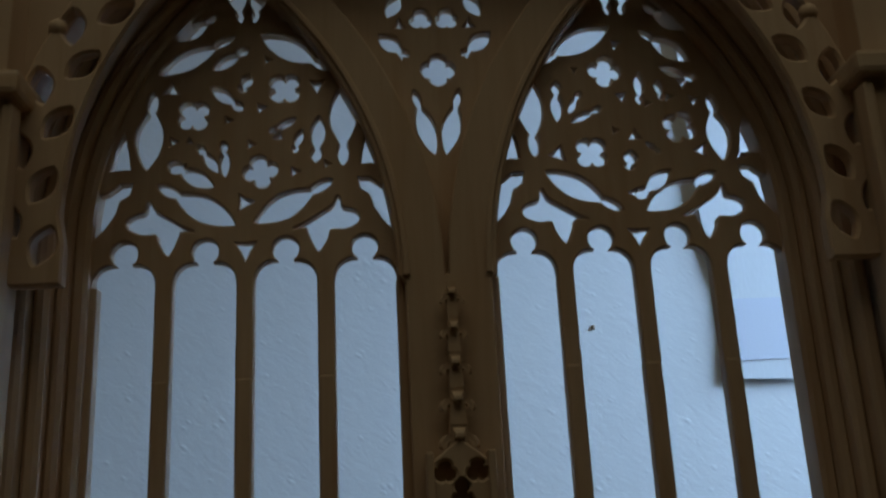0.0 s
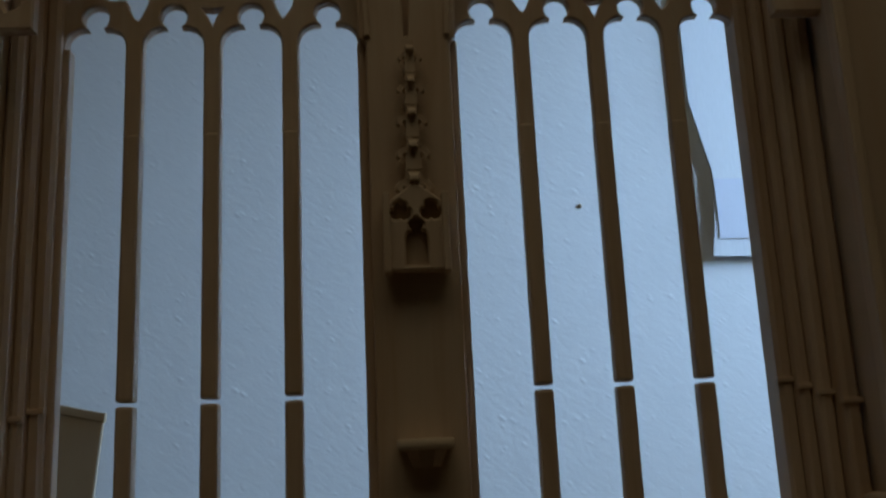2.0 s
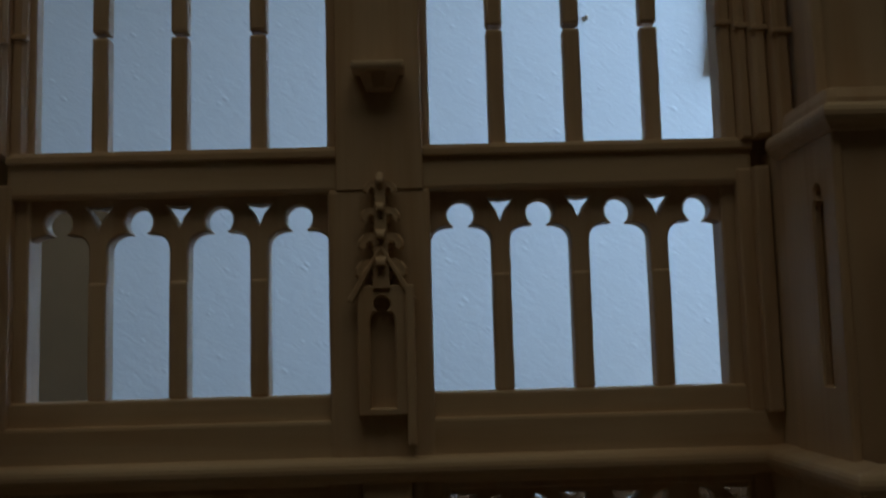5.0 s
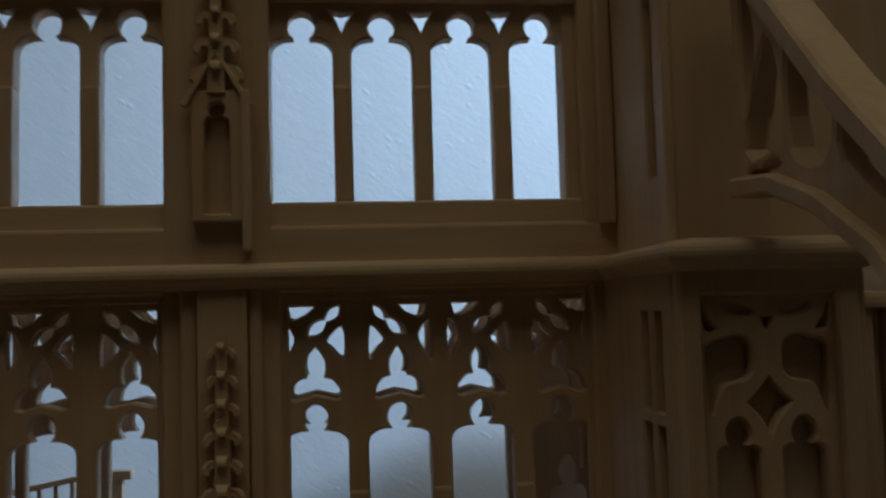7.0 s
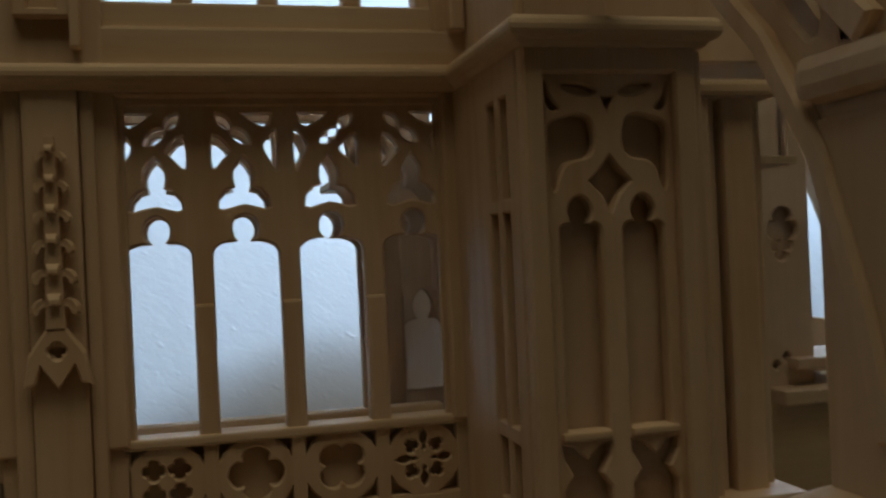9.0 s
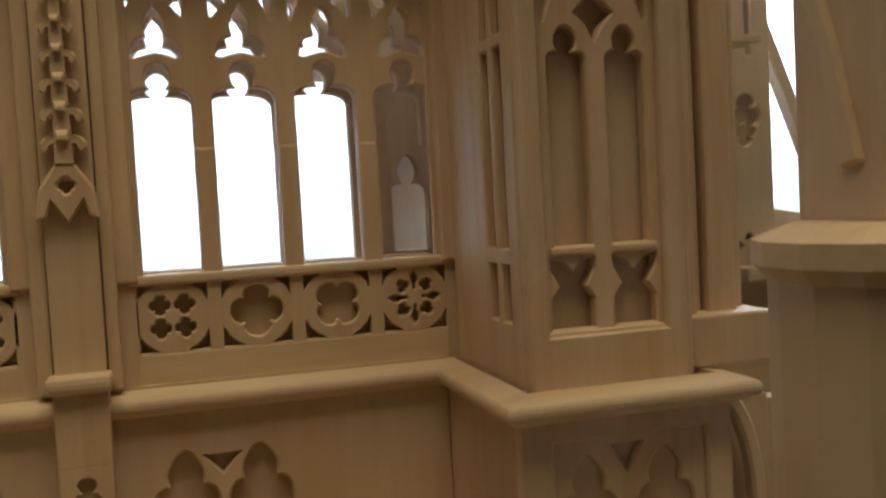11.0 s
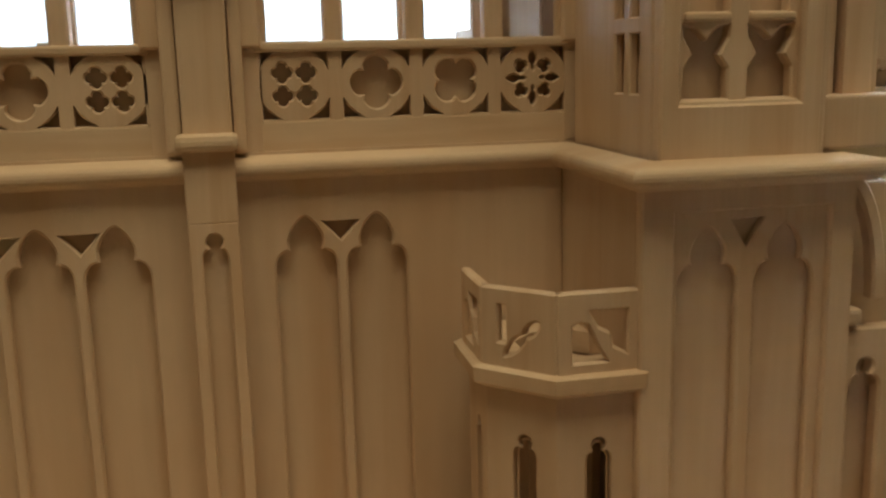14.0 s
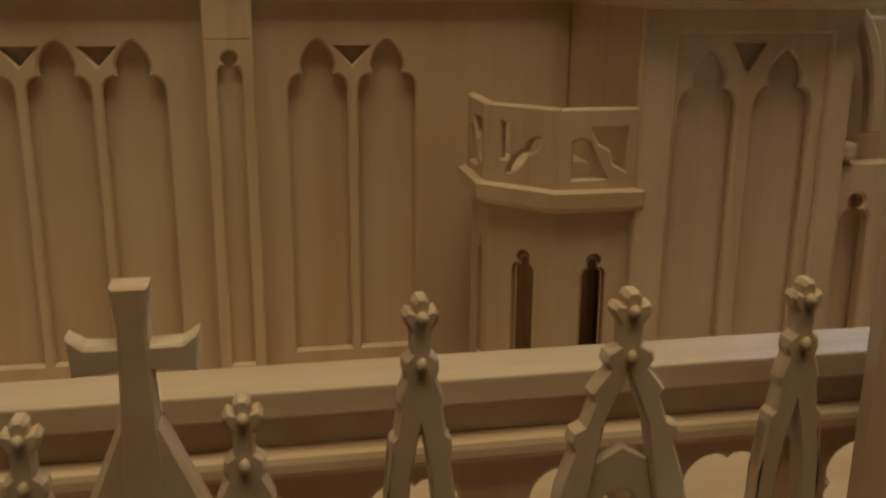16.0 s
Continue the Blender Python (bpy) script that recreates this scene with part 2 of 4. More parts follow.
def tri(cx, cz, r, turn=-90.0, pinch=0.12, wide=1.0):
    """A small three-cornered opening with hollow sides."""
    out = []
    for k in range(3):
        a, b = radians(turn + 120 * k), radians(turn + 120 * k + 60)
        out += [(cx + wide * r * math.cos(a), cz + r * math.sin(a)), (cx + wide * r * (0.5 - pinch) * math.cos(b), cz + r * (0.5 - pinch) * math.sin(b))]
    return out


def clover(cx, cz, r, flip=1):
    """A leaf with one round and one pointed lobe, a small top bud and a point hanging down."""
    pts = [(-0.46, 0.74), (-0.36, 0.78), (-0.22, 0.47), (0.25, 0.16), (0.70, -0.12), (1.08, -0.30), (0.64, -0.27), (0.56, -0.50), (0.27, -1.08), (-0.04, -0.66), (-0.14, -0.34),
           (-0.62, -0.34), (-1.02, -0.14), (-1.10, 0.08), (-0.92, 0.28), (-0.58, 0.38), (-0.48, 0.52)]
    return [(cx + flip * r * x, cz + r * z) for x, z in smooth(pts, 3)]


def trefoil(cx, z0, w, h):
    """A bud over two drooping leaves."""
    left = [(cx, z0 + 0.10 * h)]
    left += [(cx - w * 0.22, z0 + 0.05 * h), (cx - w * 0.40, z0), (cx - w * 0.5, z0 + 0.03 * h), (cx - w * 0.47, z0 + 0.22 * h), (cx - w * 0.33, z0 + 0.38 * h), (cx - w * 0.16, z0 + 0.42 * h)]
    left += [(cx - w * 0.20, z0 + 0.58 * h), (cx - w * 0.19, z0 + 0.74 * h), (cx - w * 0.1, z0 + 0.9 * h)]
    return left + [(cx, z0 + h)] + [(2 * cx - x, z) for x, z in reversed(left[1:])]


def band(pts, w0, w1):
    """A strip beside a line, from w0 to w1 to its left."""
    n = len(pts)
    out, back = [], []
    for i, p in enumerate(pts):
        a, b = Vector(pts[max(0, i - 1)]), Vector(pts[min(n - 1, i + 1)])
        d = (b - a).normalized()
        up = Vector((-d.y, d.x))
        out.append((p[0] + up.x * w0, p[1] + up.y * w0))
        back.append((p[0] + up.x * w1, p[1] + up.y * w1))
    return out + back[::-1]


def rect(x0, x1, z0, z1):
    return [(x0, z0), (x1, z0), (x1, z1), (x0, z1)]


def prism(cx, cy, r, n, z0, z1, turn=0.0, r1=None, bm=None):
    b = bmesh.new()
    rings = [[b.verts.new((cx + rr * math.cos(radians(turn) + 2 * math.pi * k / n), cy + rr * math.sin(radians(turn) + 2 * math.pi * k / n), z)) for k in range(n)] for rr, z in ((r, z0), (r1 or r, z1))]
    for k in range(n):
        b.faces.new((rings[0][k], rings[0][(k + 1) % n], rings[1][(k + 1) % n], rings[1][k]))
    b.faces.new(rings[0])
    b.faces.new(rings[1])
    return join(bm, b)


def lump(c, r, bm=None, flat=(1, 1, 1), seed=0):
    """A small carved knob, slightly irregular."""
    b = bmesh.new()
    bmesh.ops.create_icosphere(b, subdivisions=2, radius=1)
    for v in b.verts:
        k = 1 + 0.18 * noise.noise(v.co * 1.7 + Vector((seed * 3.1, seed, 0)))
        v.co = Vector((c[0] + v.co.x * r * flat[0] * k, c[1] + v.co.y * r * flat[1] * k, c[2] + v.co.z * r * flat[2] * k))
    for f in b.faces:
        f.smooth = True
    return join(bm, b)


LIGHTS_R, LIGHTS_L = (0.55, 1.113, 1.676, 2.24), (-2.29, -1.726, -1.16, -0.597)
MULL_R, MULL_L = (0.831, 1.392, 1.958), (-2.008, -1.444, -0.878)

# ---- the room ----
def room():
    wall = tagged(part("wall_back", box(-50, 48, 14.16, 14.6, -30, 50, 0), PAPER_WALL), "white woodchip wallpaper on the room's wall", "wall", kind="structure")
    part("stain", lump((4.05, 14.15, 13.5), 0.055, flat=(0.8, 0.3, 1.1)), STAIN, wall, "brown speck on the wallpaper")
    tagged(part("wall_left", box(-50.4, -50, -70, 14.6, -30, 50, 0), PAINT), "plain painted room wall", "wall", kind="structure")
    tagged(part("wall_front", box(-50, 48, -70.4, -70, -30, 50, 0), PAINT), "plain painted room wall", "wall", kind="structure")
    m = Matrix(((0, 1, 0, 48), (1, 0, 0, 0), (0, 0, 1, 0), (0, 0, 0, 1)))
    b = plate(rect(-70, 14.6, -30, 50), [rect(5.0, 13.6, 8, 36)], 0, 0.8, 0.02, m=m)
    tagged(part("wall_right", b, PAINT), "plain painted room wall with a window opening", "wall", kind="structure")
    tagged(part("ceiling", box(-50.4, 48.8, -70.4, 14.6, 50, 50.5, 0), PAINT), "plain brown room ceiling, out of view", "ceiling", kind="structure")
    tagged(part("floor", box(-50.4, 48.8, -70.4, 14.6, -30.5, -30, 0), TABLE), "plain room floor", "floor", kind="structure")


room()

# ---- upper window ----
SPR, RM, CM = 11.30, 2.72, 0.20   # springing, radius and centre offset of the great arch
XS = -0.04  # its axis


def main_arch(off=0.0, n=40):
    """The great arch's line, from the left springing over the point to the right; off widens it."""
    r = RM + off
    top = math.degrees(math.acos(-CM / r))
    left = arc(CM, SPR, r, 180, 180 - (180 - top), n // 2)
    return [(x + XS, z) for x, z in left + [(-x, z) for x, z in reversed(left[:-1])]]


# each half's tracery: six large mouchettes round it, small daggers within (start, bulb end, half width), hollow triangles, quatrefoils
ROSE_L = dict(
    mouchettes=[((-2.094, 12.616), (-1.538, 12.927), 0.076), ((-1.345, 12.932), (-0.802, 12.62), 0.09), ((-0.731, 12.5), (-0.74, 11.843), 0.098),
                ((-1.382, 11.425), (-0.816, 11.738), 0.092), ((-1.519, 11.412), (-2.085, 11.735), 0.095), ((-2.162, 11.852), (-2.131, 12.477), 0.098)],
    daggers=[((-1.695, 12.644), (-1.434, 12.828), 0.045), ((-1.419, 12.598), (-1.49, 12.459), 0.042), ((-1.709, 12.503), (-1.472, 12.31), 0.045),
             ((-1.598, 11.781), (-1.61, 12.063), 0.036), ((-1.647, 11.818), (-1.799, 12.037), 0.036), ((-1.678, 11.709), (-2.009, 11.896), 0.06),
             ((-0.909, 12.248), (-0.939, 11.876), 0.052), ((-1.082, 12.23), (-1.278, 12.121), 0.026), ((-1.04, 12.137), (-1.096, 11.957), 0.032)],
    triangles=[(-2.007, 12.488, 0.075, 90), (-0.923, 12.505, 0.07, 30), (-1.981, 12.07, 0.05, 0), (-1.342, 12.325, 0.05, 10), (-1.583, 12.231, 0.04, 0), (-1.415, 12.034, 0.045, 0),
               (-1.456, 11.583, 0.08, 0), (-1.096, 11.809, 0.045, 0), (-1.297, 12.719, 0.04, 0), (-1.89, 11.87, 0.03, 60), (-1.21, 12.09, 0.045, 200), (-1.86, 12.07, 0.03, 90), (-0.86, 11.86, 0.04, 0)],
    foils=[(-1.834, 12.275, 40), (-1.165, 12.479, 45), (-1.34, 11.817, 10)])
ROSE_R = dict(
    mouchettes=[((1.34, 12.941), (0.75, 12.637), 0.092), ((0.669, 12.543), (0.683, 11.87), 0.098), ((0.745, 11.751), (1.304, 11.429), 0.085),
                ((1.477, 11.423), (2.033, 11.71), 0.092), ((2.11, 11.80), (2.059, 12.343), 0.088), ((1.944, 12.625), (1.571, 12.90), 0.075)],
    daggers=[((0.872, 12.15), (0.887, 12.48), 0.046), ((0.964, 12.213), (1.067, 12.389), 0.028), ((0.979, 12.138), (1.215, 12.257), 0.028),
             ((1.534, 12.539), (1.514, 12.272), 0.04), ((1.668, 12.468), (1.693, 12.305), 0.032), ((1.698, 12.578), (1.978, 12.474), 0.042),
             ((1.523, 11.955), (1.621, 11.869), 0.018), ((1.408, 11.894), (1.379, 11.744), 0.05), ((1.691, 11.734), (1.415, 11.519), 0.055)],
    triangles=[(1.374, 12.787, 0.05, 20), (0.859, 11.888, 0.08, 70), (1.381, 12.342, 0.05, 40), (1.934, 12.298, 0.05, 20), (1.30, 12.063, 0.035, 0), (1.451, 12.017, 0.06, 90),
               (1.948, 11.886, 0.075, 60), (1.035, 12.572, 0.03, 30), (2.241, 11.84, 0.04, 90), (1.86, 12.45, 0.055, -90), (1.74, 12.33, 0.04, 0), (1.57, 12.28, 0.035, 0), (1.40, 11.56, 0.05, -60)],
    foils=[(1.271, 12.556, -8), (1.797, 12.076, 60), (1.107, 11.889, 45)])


# the wing-shaped opening in each lower corner, from the half's axis outwards
WING = [(1.06, 11.34), (1.055, 11.66), (0.98, 11.68), (0.90, 11.745), (0.81, 11.75), (0.83, 11.665), (0.90, 11.62), (0.925, 11.52), (0.98, 11.43)]


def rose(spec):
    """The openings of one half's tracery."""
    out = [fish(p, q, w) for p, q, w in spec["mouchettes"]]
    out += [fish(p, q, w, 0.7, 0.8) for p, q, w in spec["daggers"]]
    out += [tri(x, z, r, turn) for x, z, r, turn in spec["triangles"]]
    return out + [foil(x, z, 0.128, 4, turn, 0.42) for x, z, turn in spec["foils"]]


def upper_window():
    w = thing("tracery_window", (0, 0, 7.2), "pale limewood gothic model window with eight lancets and pierced tracery", "window")
    # the head: lancet tops cut into the lower edge, tracery above
    outline = [(-2.62, 10.3)]
    for c in (*LIGHTS_L, *LIGHTS_R):
        outline += light(c, 0.44, 10.3, 10.97)
    outline += [(2.62, 10.3), (2.62, SPR)] + list(reversed(main_arch(-0.0)[1:-1])) + [(-2.62, SPR)]
    holes = []
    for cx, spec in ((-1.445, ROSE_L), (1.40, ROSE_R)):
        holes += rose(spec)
        holes += [clover(cx - 0.60, 11.435, 0.22, 1), clover(cx + 0.575, 11.435, 0.22, -1), tri(cx, 11.235, 0.095)]
        holes += [[(cx + s * x, z) for x, z in WING] for s in (-1, 1)]
        holes += [[(cx + s * 0.885, 12.15), (cx + s * 0.945, 12.02), (cx + s * 0.975, 11.85), (cx + s * 0.90, 11.862), (cx + s * 0.832, 11.86), (cx + s * 0.85, 11.98)] for s in (-1, 1)]
        holes += [fish((cx + s * 0.10, 13.42), (cx + s * 0.05, 13.04), 0.07) for s in (-1, 1)]
        holes += [fish((cx + s * 0.52, 12.90), (cx + s * 0.23, 13.11), 0.06) for s in (-1, 1)]
    # the openings between the two halves, over the pier
    holes += [fish((-0.018 + s * 0.042, 11.91), (-0.026 + s * 0.173, 12.44), 0.068) for s in (-1, 1)]
    holes += [foil(-0.005, 12.60, 0.13, 4, 0, 0.3), tri(-0.02 + 0.24, 12.74, 0.05), tri(-0.02 - 0.26, 12.74, 0.05)]
    holes += [fish((-0.02 + s * 0.43, 12.91), (-0.02 + s * 0.20, 12.72), 0.065) for s in (-1, 1)]
    holes += [foil(-0.02 + s * 0.10, 13.04, 0.09, 3, 90) for s in (-1, 1)]
    holes += [tri(-0.02 + s * 0.27, 12.99, 0.06, 90) for s in (-1, 1)]
    holes += [fish((-0.02 + s * 0.36, 13.06), (-0.02 + s * 0.22, 13.32), 0.06) for s in (-1, 1)]
    part("tracery", plate(outline, holes, 0.0, 0.10, 0.012), WOOD, w, "openwork tracery sawn from one pale sheet")
    # mullions, in two lengths with a hair of daylight between them
    for x in (*MULL_L, *MULL_R):
        for z0, z1 in ((7.5, 8.385), (8.415, 10.31)):
            b = box(x - 0.0615, x + 0.0615, -0.01, 0.12, z0, z1, 0.022)
            part("mullion", b, WOOD, w)
    # the pier between the halves and the two arches that it forks into
    part("pier_roll", box(-0.385, -0.316, -0.07, 0.12, 7.5, 10.95, 0.02), WOOD, w)
    part("pier_roll", box(0.286, 0.345, -0.07, 0.12, 7.5, 10.95, 0.02), WOOD, w)
    right = arc(3.53, 10.95, 3.20, 180, 130, 26)
    hollow = arc(3.53, 10.95, 3.54, 180, 133, 26)
    fork = [(-0.32, 7.2), (0.29, 7.2), (0.29, 10.90), *right, *reversed(hollow), (-0.019, 10.97)]
    fork += [(-0.05 - x, z) for x, z in hollow] + [(-0.04 - x, z) for x, z in reversed(right)] + [(-0.32, 10.90)]
    part("pier", plate(fork, [], -0.14, 0.15, 0.012), WOOD, w, "central pier forking into two arches")
    for s in (-1, 1):
        a = arc(-0.02 + s * 3.55, 10.95, 3.235, 180 if s > 0 else 0, 131 if s > 0 else 49, 26)
        part("arch_fillet", plate(band(a, 0.0, s * 0.05), [], -0.165, -0.13, 0.012), WOOD, w)
    # nested jamb and arch rolls, each farther forward
    for off, y, r in ((0.01, -0.02, 0.055), (0.10, -0.12, 0.045), (0.19, -0.22, 0.05), (0.30, -0.34, 0.055)):
        line = [(XS - RM + CM - off, z) for z in (7.5, 8.38)] + main_arch(off) + [(XS + RM - CM + off, z) for z in (8.38, 7.5)]
        part("jamb_roll", plate(band(line, -r, r), [], y - r, y + 0.2, 0.028), WOOD, w)
        for s in (-1, 1):
            part("jamb_collar", box(XS + s * (RM - CM + off) - r * 1.25, XS + s * (RM - CM + off) + r * 1.25, y - r * 1.3, y, 8.36 - off * 0.6, 8.40 - off * 0.6, 0.01), WOOD, w)
    part("jamb_fillet", box(-2.56, -2.465, 0.0, 0.12, 7.5, 10.98, 0.015), WOOD, w)
    # transom
    part("transom", box(-2.62, 2.62, -0.10, 0.16, 7.20, 7.53, 0.03), WOOD_H, w)
    for s in (-1, 1):
        part("transom_fillet", box(-2.62 if s < 0 else 0.29, -0.32 if s < 0 else 2.62, -0.13, -0.09, 7.44, 7.50, 0.012), WOOD_H, w)
    return w


upper_window()


def lower_lights():
    w = thing("light_row", (0, 0, 5.5), "pale limewood row of eight short cusped model lights", "window")
    outline = [(-2.62, 6.6)]
    for c in (*LIGHTS_L, *LIGHTS_R):
        outline += light(c, 0.43, 6.6, 6.835, head=0.098, rise=0.12)
    outline += [(2.62, 6.6), (2.62, 7.22), (-2.62, 7.22)]
    holes = [tri(x, 7.095, 0.108) for x in (*MULL_L, *MULL_R)]
    part("tracery", plate(outline, holes, 0.0, 0.15, 0.012), WOOD, w)
    for x in (*MULL_L, *MULL_R):
        part("mullion", box(x - 0.066, x + 0.066, -0.02, 0.15, 5.79, 6.61, 0.02), WOOD, w)
    part("pier", box(-0.38, 0.335, -0.13, 0.15, 5.34, 7.21, 0.03), WOOD, w)
    part("sill", box(-2.76, 2.76, -0.06, 0.2, 5.60, 5.79, 0.02), WOOD_H, w)
    part("sill_step", box(-2.76, 2.76, -0.12, 0.2, 5.28, 5.62, 0.025), WOOD_H, w)
    for s in (-1, 1):
        for k, (o, y) in enumerate(((2.44, -0.03), (2.54, -0.12), (2.64, -0.2))):
            part("jamb_roll", box(XS + min(s * o, s * (o + 0.11)), XS + max(s * o, s * (o + 0.11)), y, 0.2, 5.6, 7.3, 0.02), WOOD, w)
    return w


lower_lights()

# the wall that carries the windows
def window_wall():
    ring = [(6.6, 5.34), (6.6, 14.8), (-6.6, 14.8), (-6.6, 5.34), (-2.72, 5.34), (-2.72, 7.4), (-2.95, 7.5)] + main_arch(0.45) + [(2.95, 7.5), (2.72, 7.4), (2.72, 5.34)]
    b = plate(ring, [], -0.42, 0.2, 0.02)
    ob = tagged(part("wall_window", b, SHEET), "pale limewood sheet wall of the model round the window", "wall", kind="structure")
    return ob


window_wall()


def hook(c, size, wide, turn, bm=None):
    """A curled leaf that leans out, hangs over and leaves a hollow under its tip; turn 0 faces the front."""
    prof = [(0, 0.62), (0.35, 0.66), (0.72, 0.50), (1.0, 0.12), (1.02, -0.22), (0.84, -0.40), (0.66, -0.30), (0.62, -0.02), (0.42, 0.16), (0.16, 0.06), (0, -0.5)]
    b = bmesh.new()
    rows = [[b.verts.new((k * wide / 2 * (1 - 0.35 * min(1, o) ** 2), -o * size, z * size)) for o, z in prof] for k in (-1, 1)]
    n = len(prof)
    for i in range(n):
        b.faces.new((rows[0][i], rows[0][(i + 1) % n], rows[1][(i + 1) % n], rows[1][i]))
    b.faces.new(rows[0])
    b.faces.new(rows[1])
    b.transform(Matrix.Translation(c) @ Matrix.Rotation(radians(turn), 4, "Z"))
    return join(bm, b)


def crockets(w, x, y, z0, z1, n, spread):
    """A tapering stem with a forward leaf and two side leaves at each level."""
    for i in range(n):
        f = i / max(1, n - 1)
        z = z0 + (z1 - z0) * f
        k = 1 - 0.35 * f
        part("crocket", hook((x, y - 0.01, z + 0.05), 0.07 * k, 0.09 * k, 0), WOOD, w)
        for s in (-1, 1):
            part("crocket", hook((x + s * spread * 0.38 * k, y + 0.03, z), spread * 0.82 * k, 0.08 * k, s * 68), WOOD, w)
        part("stem_block", prism(x, y + 0.02, 0.082 * k, 4, z - 0.12, z + 0.13, 45, 0.066 * k), WOOD, w)


def canopy(x, y, z, h, label, wide=0.2, tall=0.62):
    """A carved canopy: a gabled tabernacle under a crocketed spire."""
    w = thing("niche_canopy", (x, y, z), label, "carving", "carved canopies on the piers")
    half = wide
    body = plate([(x - half, z), (x + half, z), (x + half, z + tall * 0.75), (x, z + tall * 1.0), (x - half, z + tall * 0.75)],
                 [light(x, half * 0.75, z + 0.03, z + tall * 0.3, head=0.05, rise=0.09, neck=0.03), foil(x - half * 0.52, z + tall * 0.66, 0.075, 3, 90), foil(x + half * 0.52, z + tall * 0.66, 0.075, 3, 90)], y - 0.16, y - 0.06, 0.014)
    part("gablet", body, WOOD, w)
    for s in (-1, 1):
        part("pinnacle", box(x + s * half - 0.025, x + s * half + 0.025, y - 0.2, y - 0.03, z - 0.02, z + tall * 0.86, 0.012), WOOD, w)
    part("back", box(x - half, x + half, y - 0.065, y + 0.01, z + 0.01, z + tall * 0.8, 0.008), WOOD, w)
    part("spire", prism(x, y - 0.05, half * 0.5, 4, z + tall * 0.8, z + h, 45, 0.02), WOOD, w)
    crockets(w, x, y - 0.1, z + tall * 0.95, z + h, 5, half * 0.55)
    part("finial", lump((x, y - 0.06, z + h + 0.04), 0.06, None, (0.8, 0.8, 1.1)), WOOD, w)
    return w


canopy(-0.01, -0.14, 9.19, 1.55, "pale limewood carved canopy with crockets on the central pier")


def corbel(x, y, z):
    w = thing("corbel", (x, y, z), "small moulded limewood corbel on the central pier", "corbel")
    part("shelf", box(x - 0.19, x + 0.18, y - 0.2, y, z + 0.09, z + 0.16, 0.025), WOOD_H, w)
    part("bracket", prism(x, y - 0.02, 0.10, 8, z - 0.02, z + 0.1, 22, 0.15), WOOD, w)


corbel(0.0, -0.14, 7.92)


def slim_canopy(x, y, z, zt, niche_to):
    w = thing("niche_canopy", (x, y, z), "slender limewood niche with a crocketed gable on the pier", "carving", "carved canopies on the piers")
    part("niche", plate(rect(x - 0.17, x + 0.17, z, z + niche_to), [light(x, 0.17, z + 0.05, z + niche_to - 0.27, head=0.055, rise=0.09, neck=0.03)], y - 0.1, y - 0.001, 0.012), WOOD, w)
    part("gablet", plate(band([(x - 0.24, z + niche_to - 0.1), (x, z + niche_to + 0.28), (x + 0.24, z + niche_to - 0.1)], 0, -0.048), [], y - 0.12, y - 0.05, 0.012), WOOD, w)
    part("shaft", box(x + 0.16, x + 0.22, y - 0.13, y, z - 0.2, z + niche_to, 0.015), WOOD, w)
    crockets(w, x, y - 0.08, z + niche_to + 0.1, zt, 4, 0.15)
    part("finial", lump((x, y - 0.08, zt + 0.05), 0.05, None, (0.7, 0.8, 1.4)), WOOD, w)


slim_canopy(-0.01, -0.12, 5.65, 7.2, 0.88)

# ---- ledges ----
tagged(part("ledge_upper", sweep([(-7.0, -0.12), (-2.9, -0.12), (2.66, -0.12), (2.66, -1.52), (3.70, -1.52), (3.70, 0.2)], nosing(5.20, 5.36, 0.12)), WOOD_H), "rounded limewood string course above the lower windows", "ledge", kind="structure")
tagged(part("ledge_lower", sweep([(-7.0, -0.12), (2.50, -0.12), (2.50, -1.62), (3.97, -1.62), (3.97, 0.2)], nosing(2.015, 2.15, 0.11)), WOOD_H), "rounded limewood string course over the blind arcade", "ledge", kind="structure")

# ---- lower windows ----
LOW_R = (0.605, 1.180, 1.755, 2.330)
LOW_L = tuple(-0.02 - x for x in reversed(LOW_R))


def low_head(c, f=1):
    """Openings over one lower light: a bud with leaves, and the crossed ribs above."""
    figs = [trefoil(0, 4.43, 0.34, 0.36),
            [(-0.20, 5.075), (0.0, 5.075), (-0.06, 5.02), (-0.14, 4.985), (-0.18, 5.0)],
            fish((0.07, 4.965), (0.17, 5.07), 0.036, 0.98, 0.1), fish((-0.055, 4.865), (0.075, 4.97), 0.042, 0.98, 0.1),
            smooth([(-0.225, 4.96), (-0.14, 4.86), (-0.18, 4.76), (-0.225, 4.69)], 3), smooth([(0.19, 4.93), (0.08, 4.83), (0.13, 4.77), (0.20, 4.71)], 3)]
    return [[(c + f * x, z) for x, z in ring] for ring in figs]


